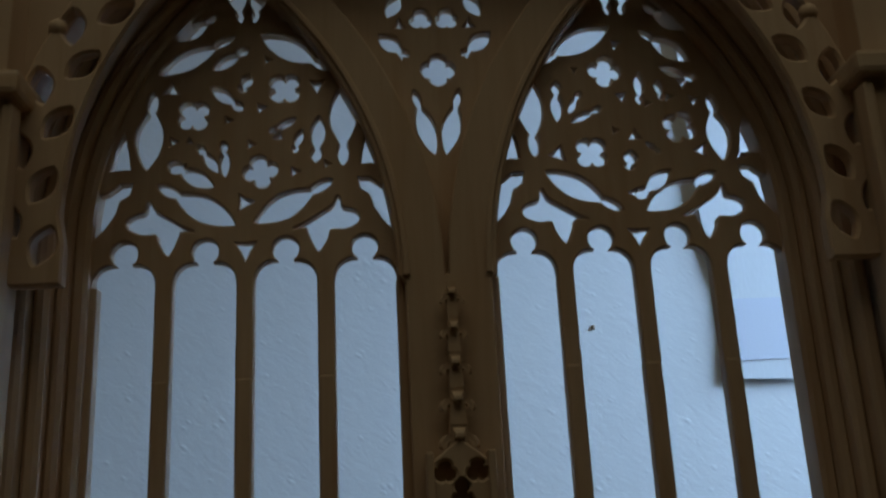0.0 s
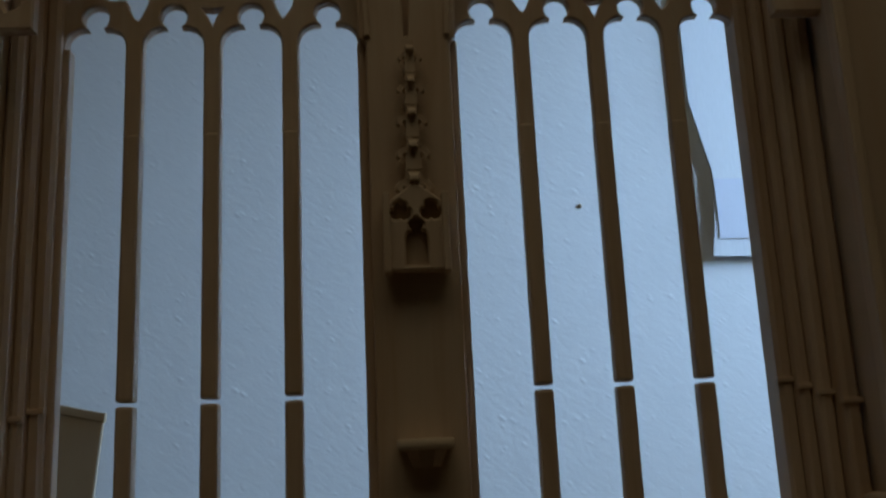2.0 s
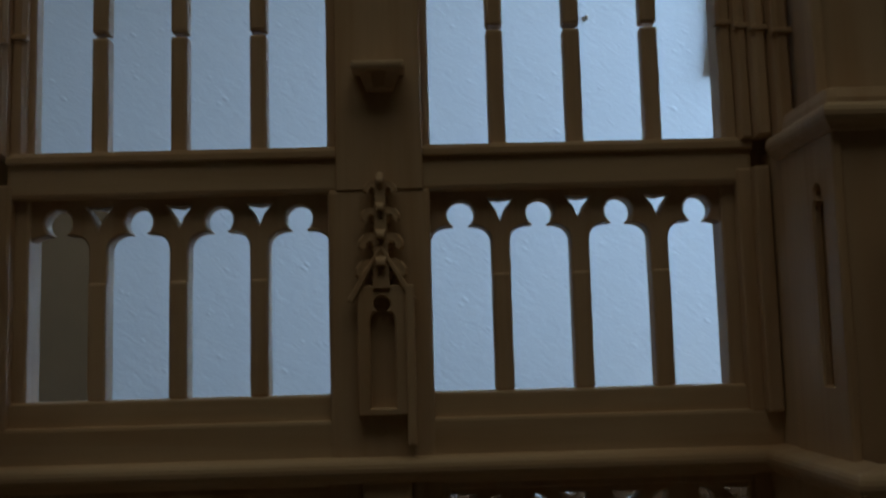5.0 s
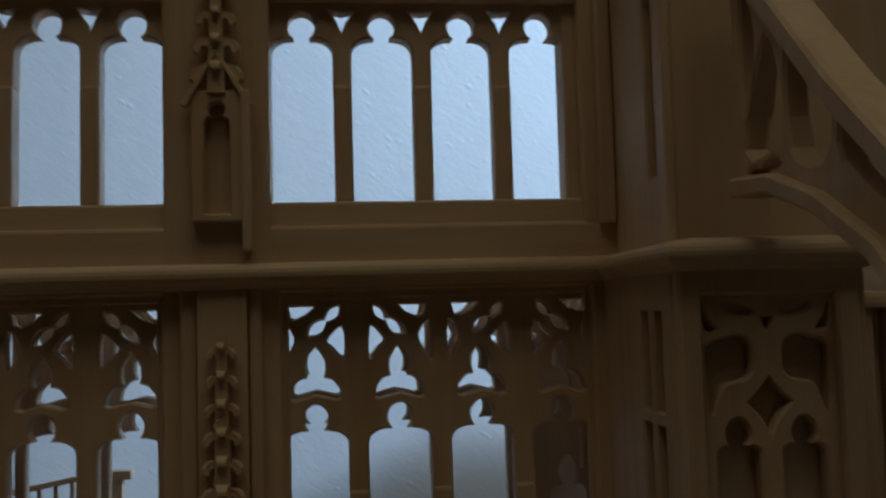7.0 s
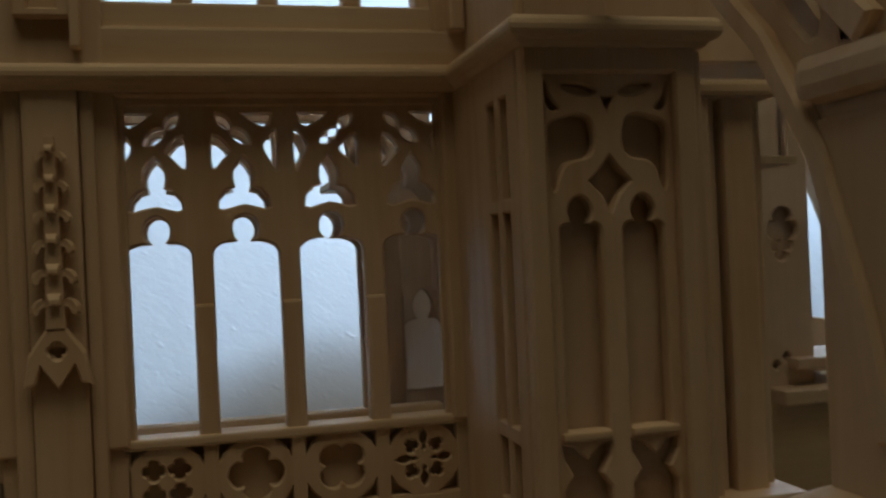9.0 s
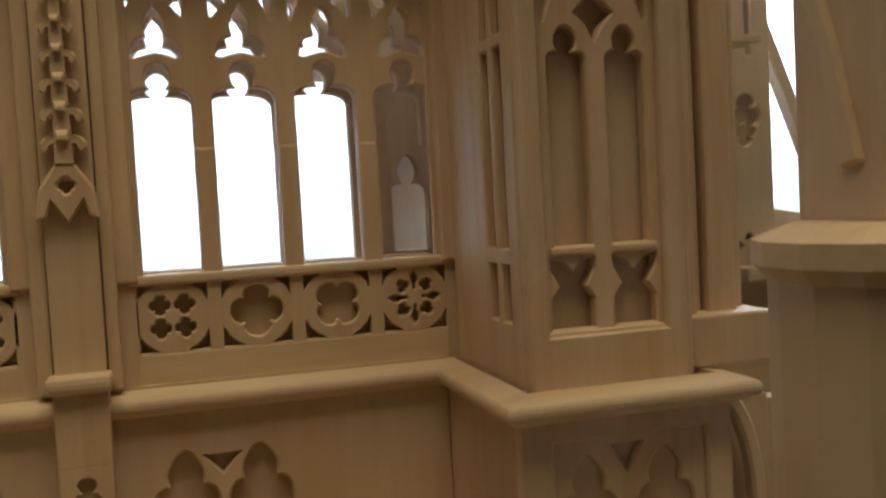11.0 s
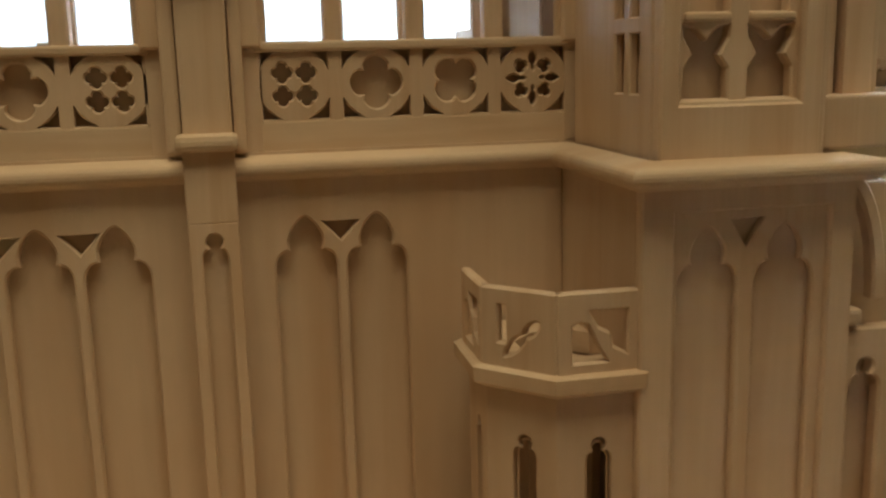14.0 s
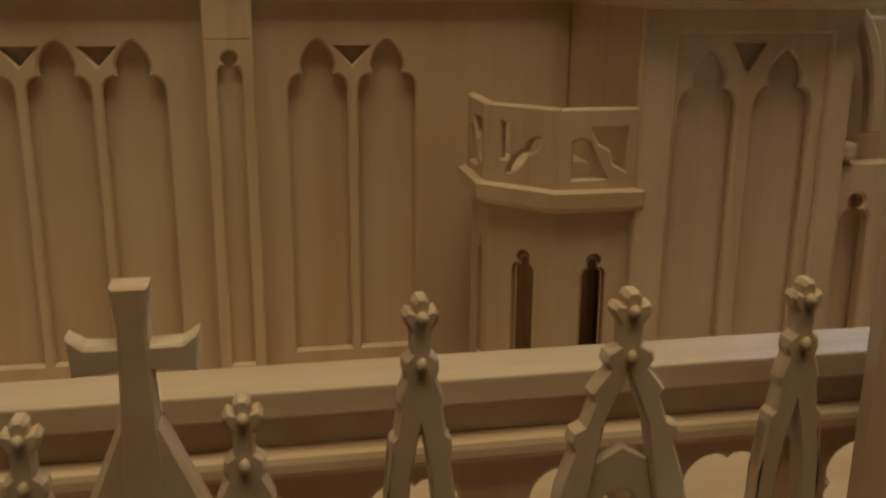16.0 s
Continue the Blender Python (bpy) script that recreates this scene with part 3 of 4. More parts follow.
def low_window(lights, x0, x1):
    w = thing("lower_window", ((x0 + x1) / 2, 0, 2.3), "pale limewood four-light model window with pierced tracery and a panelled parapet", "window", "lower windows")
    def heads(y0, y1, name, label, wide=0.435):
        outline = [(x0, 3.8)]
        for c in lights:
            outline += light(c, wide, 3.8, 4.12, head=0.085, rise=0.10, neck=0.05, tall=1.15)
        outline += [(x1, 3.8), (x1, 5.22), (x0, 5.22)]
        return part(name, plate(outline, [h for k, c in enumerate(lights) for h in low_head(c, 1 if k % 2 == 0 else -1)], y0, y1, 0.012), WOOD, w, label)
    heads(0.02, 0.14, "tracery", "")
    heads(0.50, 0.60, "inner_tracery", "second tracery behind the first", 0.50)
    for a, b in zip(lights[:-1], lights[1:]):
        x = (a + b) / 2
        part("mullion", box(x - 0.07, x + 0.07, 0.0, 0.14, 2.93, 3.81, 0.022), WOOD, w)
        part("inner_mullion", box(x - 0.034, x + 0.034, 0.50, 0.60, 2.94, 3.81, 0.01), WOOD, w)
    part("sill", box(x0, x1, -0.03, 0.2, 2.88, 2.95, 0.02), WOOD_H, w)
    part("inner_sill", box(x0, x1, 0.46, 0.62, 2.88, 2.95, 0.02), WOOD_H, w)
    def hoop(o, n, top, low):
        return [(x0 - o, 2.91), (x0 + n, 2.91), (x0 + n, low), (x1 - n, low), (x1 - n, 2.91), (x1 + o, 2.91), (x1 + o, top), (x0 - o, top)]
    part("frame", plate(hoop(0.16, 0.06, 5.30, 5.17), [], -0.06, 0.03, 0.025), WOOD, w)
    part("frame_step", plate(hoop(0.10, 0.10, 5.24, 5.12), [], 0.0, 0.05, 0.015), WOOD, w)
    part("parapet_end", box(x0 - 0.16, x0 + 0.04, -0.012, 0.12, 2.2, 2.912, 0.004), SHEET, w)
    part("parapet_end", box(x1 - 0.03, x1 + 0.16, -0.012, 0.12, 2.2, 2.912, 0.004), SHEET, w)
    # the parapet: four squares in one sheet, each with its own figure
    cuts = []
    for k, c in enumerate(lights if lights[0] > 0 else lights[::-1]):
        corner = [[(c + sx * a, 2.655 + sz * b) for a, b in ((0.238, 0.24), (0.095, 0.24), (0.155, 0.205), (0.205, 0.16), (0.238, 0.10))] for sx in (-1, 1) for sz in (-1, 1)]
        if k == 0:
            figs = [foil(c + sx * 0.082, 2.655 + sz * 0.08, 0.072, 4, 0, 0.36) for sx in (-1, 1) for sz in (-1, 1)]
        elif k == 1:
            figs = [foil(c, 2.655, 0.185, 4, 0, 0.36)]
        elif k == 2:
            figs = [foil(c, 2.655, 0.175, 4, 45, 0.36)]
        else:
            figs = [foil(c + 0.125 * math.cos(radians(a)), 2.655 + 0.125 * math.sin(radians(a)), 0.052, 3, a, 0.4) for a in (45, 135, 225, 315)]
            figs += [fish((c + 0.20 * math.cos(radians(a)), 2.655 + 0.20 * math.sin(radians(a))), (c + 0.05 * math.cos(radians(a)), 2.655 + 0.05 * math.sin(radians(a))), 0.03) for a in (0, 90, 180, 270)]
        cuts += corner + figs
    part("parapet_panel", plate(rect(x0 + 0.005, x1 - 0.005, 2.38, 2.92), cuts, 0.0, 0.08, 0.01), WOOD, w, "sheet sawn with four foiled squares")
    part("parapet_backing", box(x0 - 0.1, x1 + 0.1, 0.09, 0.2, 2.3, 2.9, 0), SHEET, w)
    part("parapet_base", box(x0 - 0.1, x1 + 0.1, -0.008, 0.2, 2.1, 2.40, 0.004), WOOD_H, w)
    return w


low_window(LOW_R, 0.33, 2.60)
low_window(LOW_L, -2.62, -0.35)
def leaf_drop(x, y, z0, z1):
    w = thing("leaf_drop", (x, y, z0), "carved limewood leaf drop with paired knobs on the pilaster", "carving", "carved canopies on the piers")
    part("foot", plate([(x - 0.20, z0), (x - 0.13, z0 + 0.02), (x - 0.10, z0 + 0.13), (x, z0 - 0.02), (x + 0.10, z0 + 0.13), (x + 0.13, z0 + 0.02), (x + 0.20, z0), (x + 0.17, z0 + 0.20), (x + 0.06, z0 + 0.36), (x - 0.06, z0 + 0.36), (x - 0.17, z0 + 0.20)], [foil(x, z0 + 0.22, 0.05, 4)], y - 0.08, y + 0.01, 0.018), WOOD, w)
    part("stem", prism(x, y - 0.02, 0.05, 8, z0 + 0.25, z1, 0, 0.02), WOOD, w)
    crockets(w, x, y - 0.05, z0 + 0.48, z1 - 0.05, 6, 0.12)


leaf_drop(0.0, -0.165, 3.36, 4.82)


def low_pier():
    w = thing("pilaster", (0, -0.1, -0.85), "slender limewood pilaster with a capped pedestal between the lower windows", "pilaster")
    part("shaft", box(-0.165, 0.165, -0.16, 0.14, 2.2, 5.25, 0.02), WOOD, w)
    part("side_roll", box(0.17, 0.26, -0.12, 0.14, 2.2, 5.25, 0.03), WOOD, w)
    part("side_roll", box(-0.28, -0.17, -0.12, 0.14, 2.2, 5.25, 0.03), WOOD, w)
    part("backing", box(-0.40, 0.38, 0.0, 0.16, 2.1, 5.3, 0), SHEET, w)
    part("pedestal_cap", box(-0.21, 0.20, -0.36, 0.0, 2.24, 2.35, 0.04), WOOD_H, w)
    part("pedestal", box(-0.17, 0.17, -0.29, 0.0, 1.75, 2.26, 0.015), WOOD, w)
    part("strip", plate(rect(-0.17, 0.17, -0.85, 1.76), [light(0.0, 0.17, -0.65, 1.48, head=0.055, rise=0.1, neck=0.03)], -0.29, -0.2, 0.012), WOOD, w)
    part("strip_back", box(-0.17, 0.17, -0.23, 0.0, -0.85, 1.76, 0), SHEET, w)


low_pier()

# ---- blind arcade ----
def arcade():
    centres = [0.62, 1.125, -0.66, -1.165, -1.67, -2.175, -2.68]
    holes = [light(c, 0.43, -0.63, 1.36, head=0.118, rise=0.14, neck=0.108, tall=1.45, point=0.4) for c in centres]
    holes += [[(x - 0.13, 1.70), (x + 0.13, 1.70), (x, 1.56)] for x in (0.872, -0.89, -1.405, -1.92, -2.43)]
    b = plate(rect(-7.0, 2.52, -0.9, 2.08), holes, -0.12, -0.03, 0.016)
    wall = tagged(part("wall_arcade", b, SHEET), "pale limewood sheet wall with sawn blind arcade", "wall", kind="structure")
    part("backing", box(-7.0, 2.52, -0.028, 0.05, -0.9, 2.2, 0), SHEET, wall, "plain sheet behind the arcade")
    part("plinth", box(-7.0, 2.52, -0.20, -0.12, -0.9, -0.84, 0.015), WOOD_H, wall)


arcade()

# ---- buttress ----
def panel_heads(x0, x1, z0, z1):
    """Cusped two-light figure with crossed ribs above, as openings in a panel."""
    c, h = (x0 + x1) / 2, (x1 - x0) / 2
    hollow = [(0.95, 0.285), (0.70, 0.235), (0.44, 0.22), (0.27, 0.265), (0.23, 0.39), (0.35, 0.46), (0.66, 0.485), (0.80, 0.555), (0.90, 0.655), (0.94, 0.48)]
    horn = [(0.985, 0.036), (0.93, 0.115), (0.78, 0.185), (0.92, 0.19), (0.98, 0.135)]
    slit = [(0.72, 0.045), (0.40, 0.05), (0.17, 0.09), (0.35, 0.108), (0.58, 0.088)]
    drop, gem = [(-0.09, 0.12), (0.09, 0.12), (0.0, 0.20)], [(0, 0.45), (0.15, 0.53), (0.34, 0.60), (0.13, 0.68), (0, 0.78), (-0.13, 0.68), (-0.34, 0.60), (-0.15, 0.53)]
    out = [[(c + x * h, z1 - z) for x, z in ring] for ring in (drop, gem)]
    for s in (-1, 1):
        out += [[(c + s * x * h, z1 - z) for x, z in smooth(ring, 3)] for ring in (hollow, horn, slit)]
        out.append(light(c + s * 0.51 * h, 0.25, z0, z1 - 0.885, head=0.072, rise=0.05, neck=0.05, tall=1.25, point=0.2))
    return out


def side(m_x):
    """Turns a sheet drawn in x and z so that it lies in the plane x = m_x, with drawn x as depth y."""
    return Matrix(((0, 1, 0, m_x), (1, 0, 0, 0), (0, 0, 1, 0), (0, 0, 0, 1)))


def buttress():
    w = thing("buttress", (3.2, -0.8, -0.9), "tall limewood model buttress with sunk tracery panels", "buttress", "buttresses")
    # lower stage
    part("lower_core", box(2.54, 3.94, -1.44, 0.1, -0.9, 2.06, 0.01), SHEET, w)
    holes = [[(2.74, -0.72), (3.78, -0.72), (3.78, 1.86), (2.74, 1.86)]]
    part("lower_front", plate(rect(2.52, 3.96, -0.9, 2.06), holes, -1.56, -1.46, 0.02), WOOD, w)
    inner = [light(2.98, 0.40, -0.66, 1.36, head=0.112, rise=0.16, neck=0.10, tall=1.45, point=0.4), light(3.50, 0.40, -0.66, 1.36, head=0.112, rise=0.16, neck=0.10, tall=1.45, point=0.4), [(3.24 - 0.11, 1.80), (3.24 + 0.11, 1.80), (3.24, 1.62)]]
    part("lower_tracery", plate(rect(2.72, 3.80, -0.8, 1.88), inner, -1.51, -1.445, 0.014), WOOD, w)
    # upper stage
    part("upper_core", box(2.70, 3.62, -1.34, 0.1, 2.1, 5.25, 0.01), SHEET, w)
    part("upper_front", plate(rect(2.64, 3.70, 2.14, 5.25), [rect(2.77, 3.56, 2.50, 5.06)], -1.52, -1.40, 0.022), WOOD, w)
    fig = panel_heads(2.785, 3.545, 3.04, 5.05)
    fig += [[(c - 0.15, 2.965), (c - 0.07, 2.945), (c, 2.875), (c + 0.07, 2.945), (c + 0.15, 2.965), (c + 0.14, 2.89), (c + 0.085, 2.79), (c + 0.14, 2.71), (c + 0.145, 2.53), (c - 0.145, 2.53), (c - 0.14, 2.71), (c - 0.085, 2.79), (c - 0.14, 2.89)] for c in (2.955, 3.375)]
    part("upper_tracery", plate(rect(2.76, 3.57, 2.49, 5.07), fig, -1.46, -1.36, 0.014), WOOD, w)
    part("sill_roll", box(2.77, 3.56, -1.50, -1.38, 2.46, 2.52, 0.02), WOOD_H, w)
    for c in (2.955, 3.375):
        part("sill_bar", box(c - 0.15, c + 0.15, -1.49, -1.40, 2.985, 3.035, 0.015), WOOD_H, w)
    part("shaft_front", box(3.66, 3.76, -1.48, -0.5, 2.14, 5.2, 0.03), WOOD, w)
    slots = [rect(a, a + 0.16, z0, z1) for a in (-1.22, -0.98) for z0, z1 in ((2.56, 2.93), (3.03, 4.30), (4.38, 4.98))]
    part("flank", plate(rect(-1.40, -0.05, 2.14, 5.25), slots, 2.635, 2.70, 0.014, m=side(0)), WOOD, w)
    part("flank_lower", box(2.52, 2.545, -1.47, -0.1, -0.9, 2.06, 0.004), SHEET, w)
    # outer pilaster
    part("outer_pilaster", box(3.77, 3.93, -1.26, 0.1, 2.2, 4.98, 0.03), WOOD, w)
    part("outer_roll", box(3.94, 4.03, -1.14, 0.1, 2.2, 4.98, 0.03), WOOD, w)
    part("outer_pilaster", box(4.05, 4.27, -1.20, 0.1, 2.2, 4.98, 0.03), WOOD, w)
    part("outer_roll", box(4.28, 4.39, -1.08, 0.1, 2.2, 4.98, 0.03), WOOD, w)
    part("outer_cap", box(3.72, 4.42, -1.30, 0.1, 4.96, 5.06, 0.03), WOOD_H, w)
    part("outer_step", box(3.70, 4.44, -1.36, 0.1, 2.18, 2.52, 0.02), WOOD, w)
    return w


buttress()


def outer_flank():
    """The narrow strip beyond the buttress: an arched flying rib, a set-off and a small niche."""
    w = thing("side_pier", (4.1, -1.3, -0.9), "narrow limewood side pier with a set-off and blind niche", "pier")
    part("shaft", box(3.97, 4.42, -1.28, 0.2, -0.9, 1.95, 0.02), SHEET, w)
    part("side_wall", box(4.41, 5.6, -1.22, -1.08, -0.9, 1.90, 0.02), SHEET, w)
    part("set_off", box(3.95, 4.12, -1.46, -1.2, 1.02, 1.14, 0.03), WOOD_H, w)
    part("niche_front", plate(rect(3.96, 4.40, -0.9, 1.0), [light(4.19, 0.22, -0.3, 0.55, head=0.06, rise=0.12, neck=0.03)], -1.42, -1.30, 0.02), WOOD, w)
    a = arc(3.96, 1.2, 0.32, 0, 90, 10, 0.86)
    part("rib", plate(band(a, 0.0, 0.10), [], -1.46, -1.34, 0.02), WOOD, w)


outer_flank()


def upper_buttress(s):
    w = thing("upper_buttress", (s * 2.95, -0.6, 5.36), "narrow limewood model buttress with a weathered cap and slit niche", "buttress", "buttresses")
    def bx(x0, x1, *r, **k):
        return box(min(s * x0, s * x1), max(s * x0, s * x1), *r, **k)
    part("stage", bx(2.76, 3.3, -1.22, -0.43, 5.36, 7.32), SHEET, w)
    part("backing", bx(2.60, 3.2, 0.02, 0.19, 5.30, 7.75, bevel=0), SHEET, w)
    part("jamb_back", bx(2.86, 3.2, -0.41, 0.19, 7.4, 12.4, bevel=0), SHEET, w)
    part("flank", plate(rect(-1.24, -0.42, 5.36, 7.3), [light(-0.98, 0.15, 5.8, 6.85, head=0.05, rise=0.08, neck=0.03)], 2.70, 2.76, 0.014, m=side(0)) if s > 0 else bx(2.70, 2.76, -1.24, -0.42, 5.36, 7.3), WOOD, w)
    part("cap", sweep([(s * 2.72, -0.35), (s * 2.72, -1.24), (s * 3.4, -1.24)] if s > 0 else [(-3.4, -1.24), (-2.72, -1.24), (-2.72, -0.35)], nosing(7.30, 7.46, 0.09)), WOOD_H, w)
    part("weathering", bx(2.74, 3.3, -1.1, -0.3, 7.4, 7.62, bevel=0.08), WOOD, w)
    part("upper_stage", bx(2.84, 3.3, -0.80, -0.43, 7.4, 12.1, bevel=0.02), SHEET, w)
    part("edge_roll", bx(2.80, 2.88, -0.84, -0.70, 7.55, 12.0, bevel=0.02), WOOD, w)
    part("upper_cap", bx(2.76, 3.4, -0.90, -0.3, 12.05, 12.22, bevel=0.04), WOOD_H, w)
    part("pinnacle_stage", bx(2.92, 3.3, -0.7, -0.3, 12.2, 14.4, bevel=0.02), SHEET, w)
    return w


upper_buttress(1)
upper_buttress(-1)


def hood(s):
    """A pierced gable band beside the great arch."""
    w = thing("pierced_hood", (s * 2.7, -0.5, 10.9), "pierced limewood hood band curving beside the great arch", "carving", "pierced hoods")
    pts = [(s * 2.74, 10.85), (s * 2.74, 11.1)] + [(s * abs(x), z) for x, z in main_arch(0.22)[:20]]
    strip = band(pts, -0.23 * s, 0.23 * s)
    holes = []
    for i in range(1, len(pts) - 1):
        a, b = Vector(pts[i - 1]), Vector(pts[i + 1])
        d = (b - a).normalized()
        up = Vector((-d.y, d.x)) * s
        c = Vector(pts[i]) + up * (0.10 if i % 2 else -0.10)
        lean = (d + up * (0.5 if i % 2 else -0.5)).normalized()
        holes.append(fish(c - lean * 0.135, c + lean * 0.135, 0.078, 0.97, 0.1))
    part("band", plate(strip, holes, -0.60, -0.48, 0.02), WOOD, w)
    for i in range(2, len(pts) - 1, 3):
        part("crocket", lump((pts[i][0] + s * 0.20, -0.56, pts[i][1] + 0.05), 0.07, seed=i), WOOD, w)


hood(-1)
hood(1)


# ---- flying buttress and its pier ----
def flyer():
    w = thing("flying_buttress", (3.1, -2.5, 3.2), "limewood flying buttress with openwork tracery", "buttress")
    top = [(-1.5, 7.05), (-1.99, 6.61), (-2.58, 6.01), (-3.10, 5.56), (-3.9, 4.78)]
    low = [(-3.86, 3.4), (-3.74, 3.85), (-3.55, 4.35), (-3.24, 4.80), (-2.85, 5.17), (-2.4, 5.42), (-1.95, 5.57), (-1.5, 5.60)]
    holes = [smooth(h, 3) if len(h) < 9 else h for h in [[(-1.62, 5.86), (-1.98, 5.80), (-2.06, 6.02), (-1.90, 6.42)], [(-1.62, 6.0), (-1.78, 6.45), (-1.62, 6.72)],
             [(-2.14, 5.78), (-2.42, 5.66), (-2.52, 5.86), (-2.30, 6.10), (-2.12, 6.28)], fish((-2.02, 5.72), (-1.64, 5.72), 0.05),
             [(-2.62, 5.64), (-3.02, 5.36), (-3.08, 5.46), (-2.66, 5.82)], [(-3.2, 5.18), (-3.52, 4.8), (-3.56, 4.95), (-3.28, 5.28)]]]
    part("web", plate(top + low, holes, 3.02, 3.16, 0.02, m=side(0)), WOOD, w)
    part("coping", plate(band(top, -0.03, 0.10), [], 2.96, 3.22, 0.02, m=side(0)), WOOD, w)
    part("arch_rib", plate(band(list(reversed(low)), 0.0, -0.11), [], 2.96, 3.22, 0.02, m=side(0)), WOOD, w)
    p = thing("pinnacle_pier", (3.2, -3.9, -0.9), "stout limewood pier with moulded set-offs carrying the flyer", "pier")
    def drum(name, r, z0, z1, mat, r1=None):
        part(name, prism(3.19, -3.93, r, 16, z0, z1, 11.25, r1), mat, p)
    drum("base", 0.50, -0.9, 1.95, SHEET)
    drum("set_off", 0.50, 1.92, 1.99, WOOD_H, 0.55)
    drum("set_off_top", 0.55, 1.99, 2.09, WOOD_H, 0.50)
    drum("shaft", 0.49, 2.08, 3.02, SHEET)
    drum("cap_neck", 0.49, 3.0, 3.06, WOOD_H, 0.55)
    drum("cap", 0.55, 3.06, 3.15, WOOD_H)
    drum("cap_top", 0.55, 3.15, 3.21, WOOD_H, 0.40)
    part("upper_shaft", box(3.0, 3.6, -4.15, -3.6, 3.18, 4.55, 0.03), SHEET, p)
    part("edge_roll", box(2.99, 3.06, -4.17, -3.58, 3.2, 4.5, 0.02), WOOD, p)
    part("upper_cap", box(2.92, 3.7, -4.22, -3.55, 4.55, 4.72, 0.06), WOOD_H, p)
    part("top", box(3.02, 3.6, -4.1, -3.65, 4.7, 6.2, 0.05), SHEET, p)


flyer()


# ---- stair turret ----
def turret():
    cx, cy = 2.27, -0.88
    w = thing("stair_turret", (cx, cy, -0.9), "eight-sided limewood stair turret with slit windows and open parapet", "turret")
    T = 22.5
    for k in range(8):
        a = 2 * math.pi * (k + 0.5) / 8 + radians(T)
        if not (math.pi * 0.9 < a % (2 * math.pi) < math.pi * 1.85):
            continue
        half, apo = 0.655 * math.sin(math.pi / 8), 0.655 * math.cos(math.pi / 8)
        m = Matrix.Translation((cx, cy, 0)) @ Matrix.Rotation(a + math.pi / 2, 4, "Z") @ Matrix.Translation((0, -apo, 0))
        part("wall_face", plate(rect(-half, half, -0.9, 0.74), [light(0.02, 0.17, -0.42, 0.30, head=0.05, rise=0.07, neck=0.03)], 0, 0.05, 0.006, m=m), SHEET, w)
        part("slit_frame", plate(light(0.02, 0.145, -0.40, 0.29, head=0.04, rise=0.07, neck=0.025), [light(0.02, 0.128, -0.392, 0.285, head=0.037, rise=0.065, neck=0.027)], 0.03, 0.05, 0.003, m=m), WOOD, w)
        h2 = 0.70 * math.sin(math.pi / 8)
        m2 = Matrix.Translation((cx, cy, 0)) @ Matrix.Rotation(a + math.pi / 2, 4, "Z") @ Matrix.Translation((0, -0.70 * math.cos(math.pi / 8), 0))
        if k % 2 == 0:
            holes = [rect(-0.145, -0.09, 1.06, 1.30), fish((-0.10, 0.975), (0.145, 1.215), 0.032, 0.6, 0.95)]
        else:
            holes = [[(-0.165, 0.965), (0.06, 0.965), (0.0, 1.05), (-0.04, 1.14), (-0.07, 1.20), (-0.12, 1.215), (-0.165, 1.20)],
                     [(-0.06, 1.29), (0.185, 1.29), (0.185, 1.01), (0.10, 1.06), (0.075, 1.15), (0.0, 1.19)]]
        part("parapet_panel", plate(rect(-h2, h2, 0.86, 1.41), holes, 0, 0.075, 0.018, m=m2), WOOD, w)
    ring = [(cx + 0.665 * math.cos(radians(T + 45 * k)), cy + 0.665 * math.sin(radians(T + 45 * k))) for k in range(8)]
    part("rim", sweep(ring, [(-0.3, 0.74), (0.0, 0.74), (0.085, 0.79), (0.09, 0.885), (0.06, 0.90), (-0.3, 0.90)], closed=True), WOOD_H, w)
    part("newel", prism(cx, cy, 0.25, 12, -0.9, 0.75), SHEET, w)
    return w


turret()

# ---- deck, parapet and gable screen in front ----
tagged(part("deck", box(-7, 4.6, -3.4, 0.3, -1.0, -0.88, 0), WOOD_H), "pale limewood deck below the blind arcade", "deck", kind="structure")


def parapet():
    w = thing("parapet", (0.5, -3.2, -0.9), "limewood parapet with a flat coping and pierced roundels", "parapet")
    part("coping", box(-3, 4.5, -3.33, -3.02, 0.34, 0.47, 0.012), WOOD_H, w)
    part("frieze", box(-3, 4.5, -3.24, -3.06, 0.16, 0.36, 0.01), SHEET, w)
    part("string", box(-3, 4.5, -3.36, -3.06, 0.06, 0.17, 0.035), WOOD_H, w)
    holes = []
    x = -2.3
    while x < 4.2:
        holes.append(foil(x, -0.28, 0.25, 4, 45, 0.22))
        x += 0.78
    part("roundel_band", plate(rect(-3, 4.5, -0.95, 0.07), holes, -3.28, -3.12, 0.03), WOOD, w)


parapet()


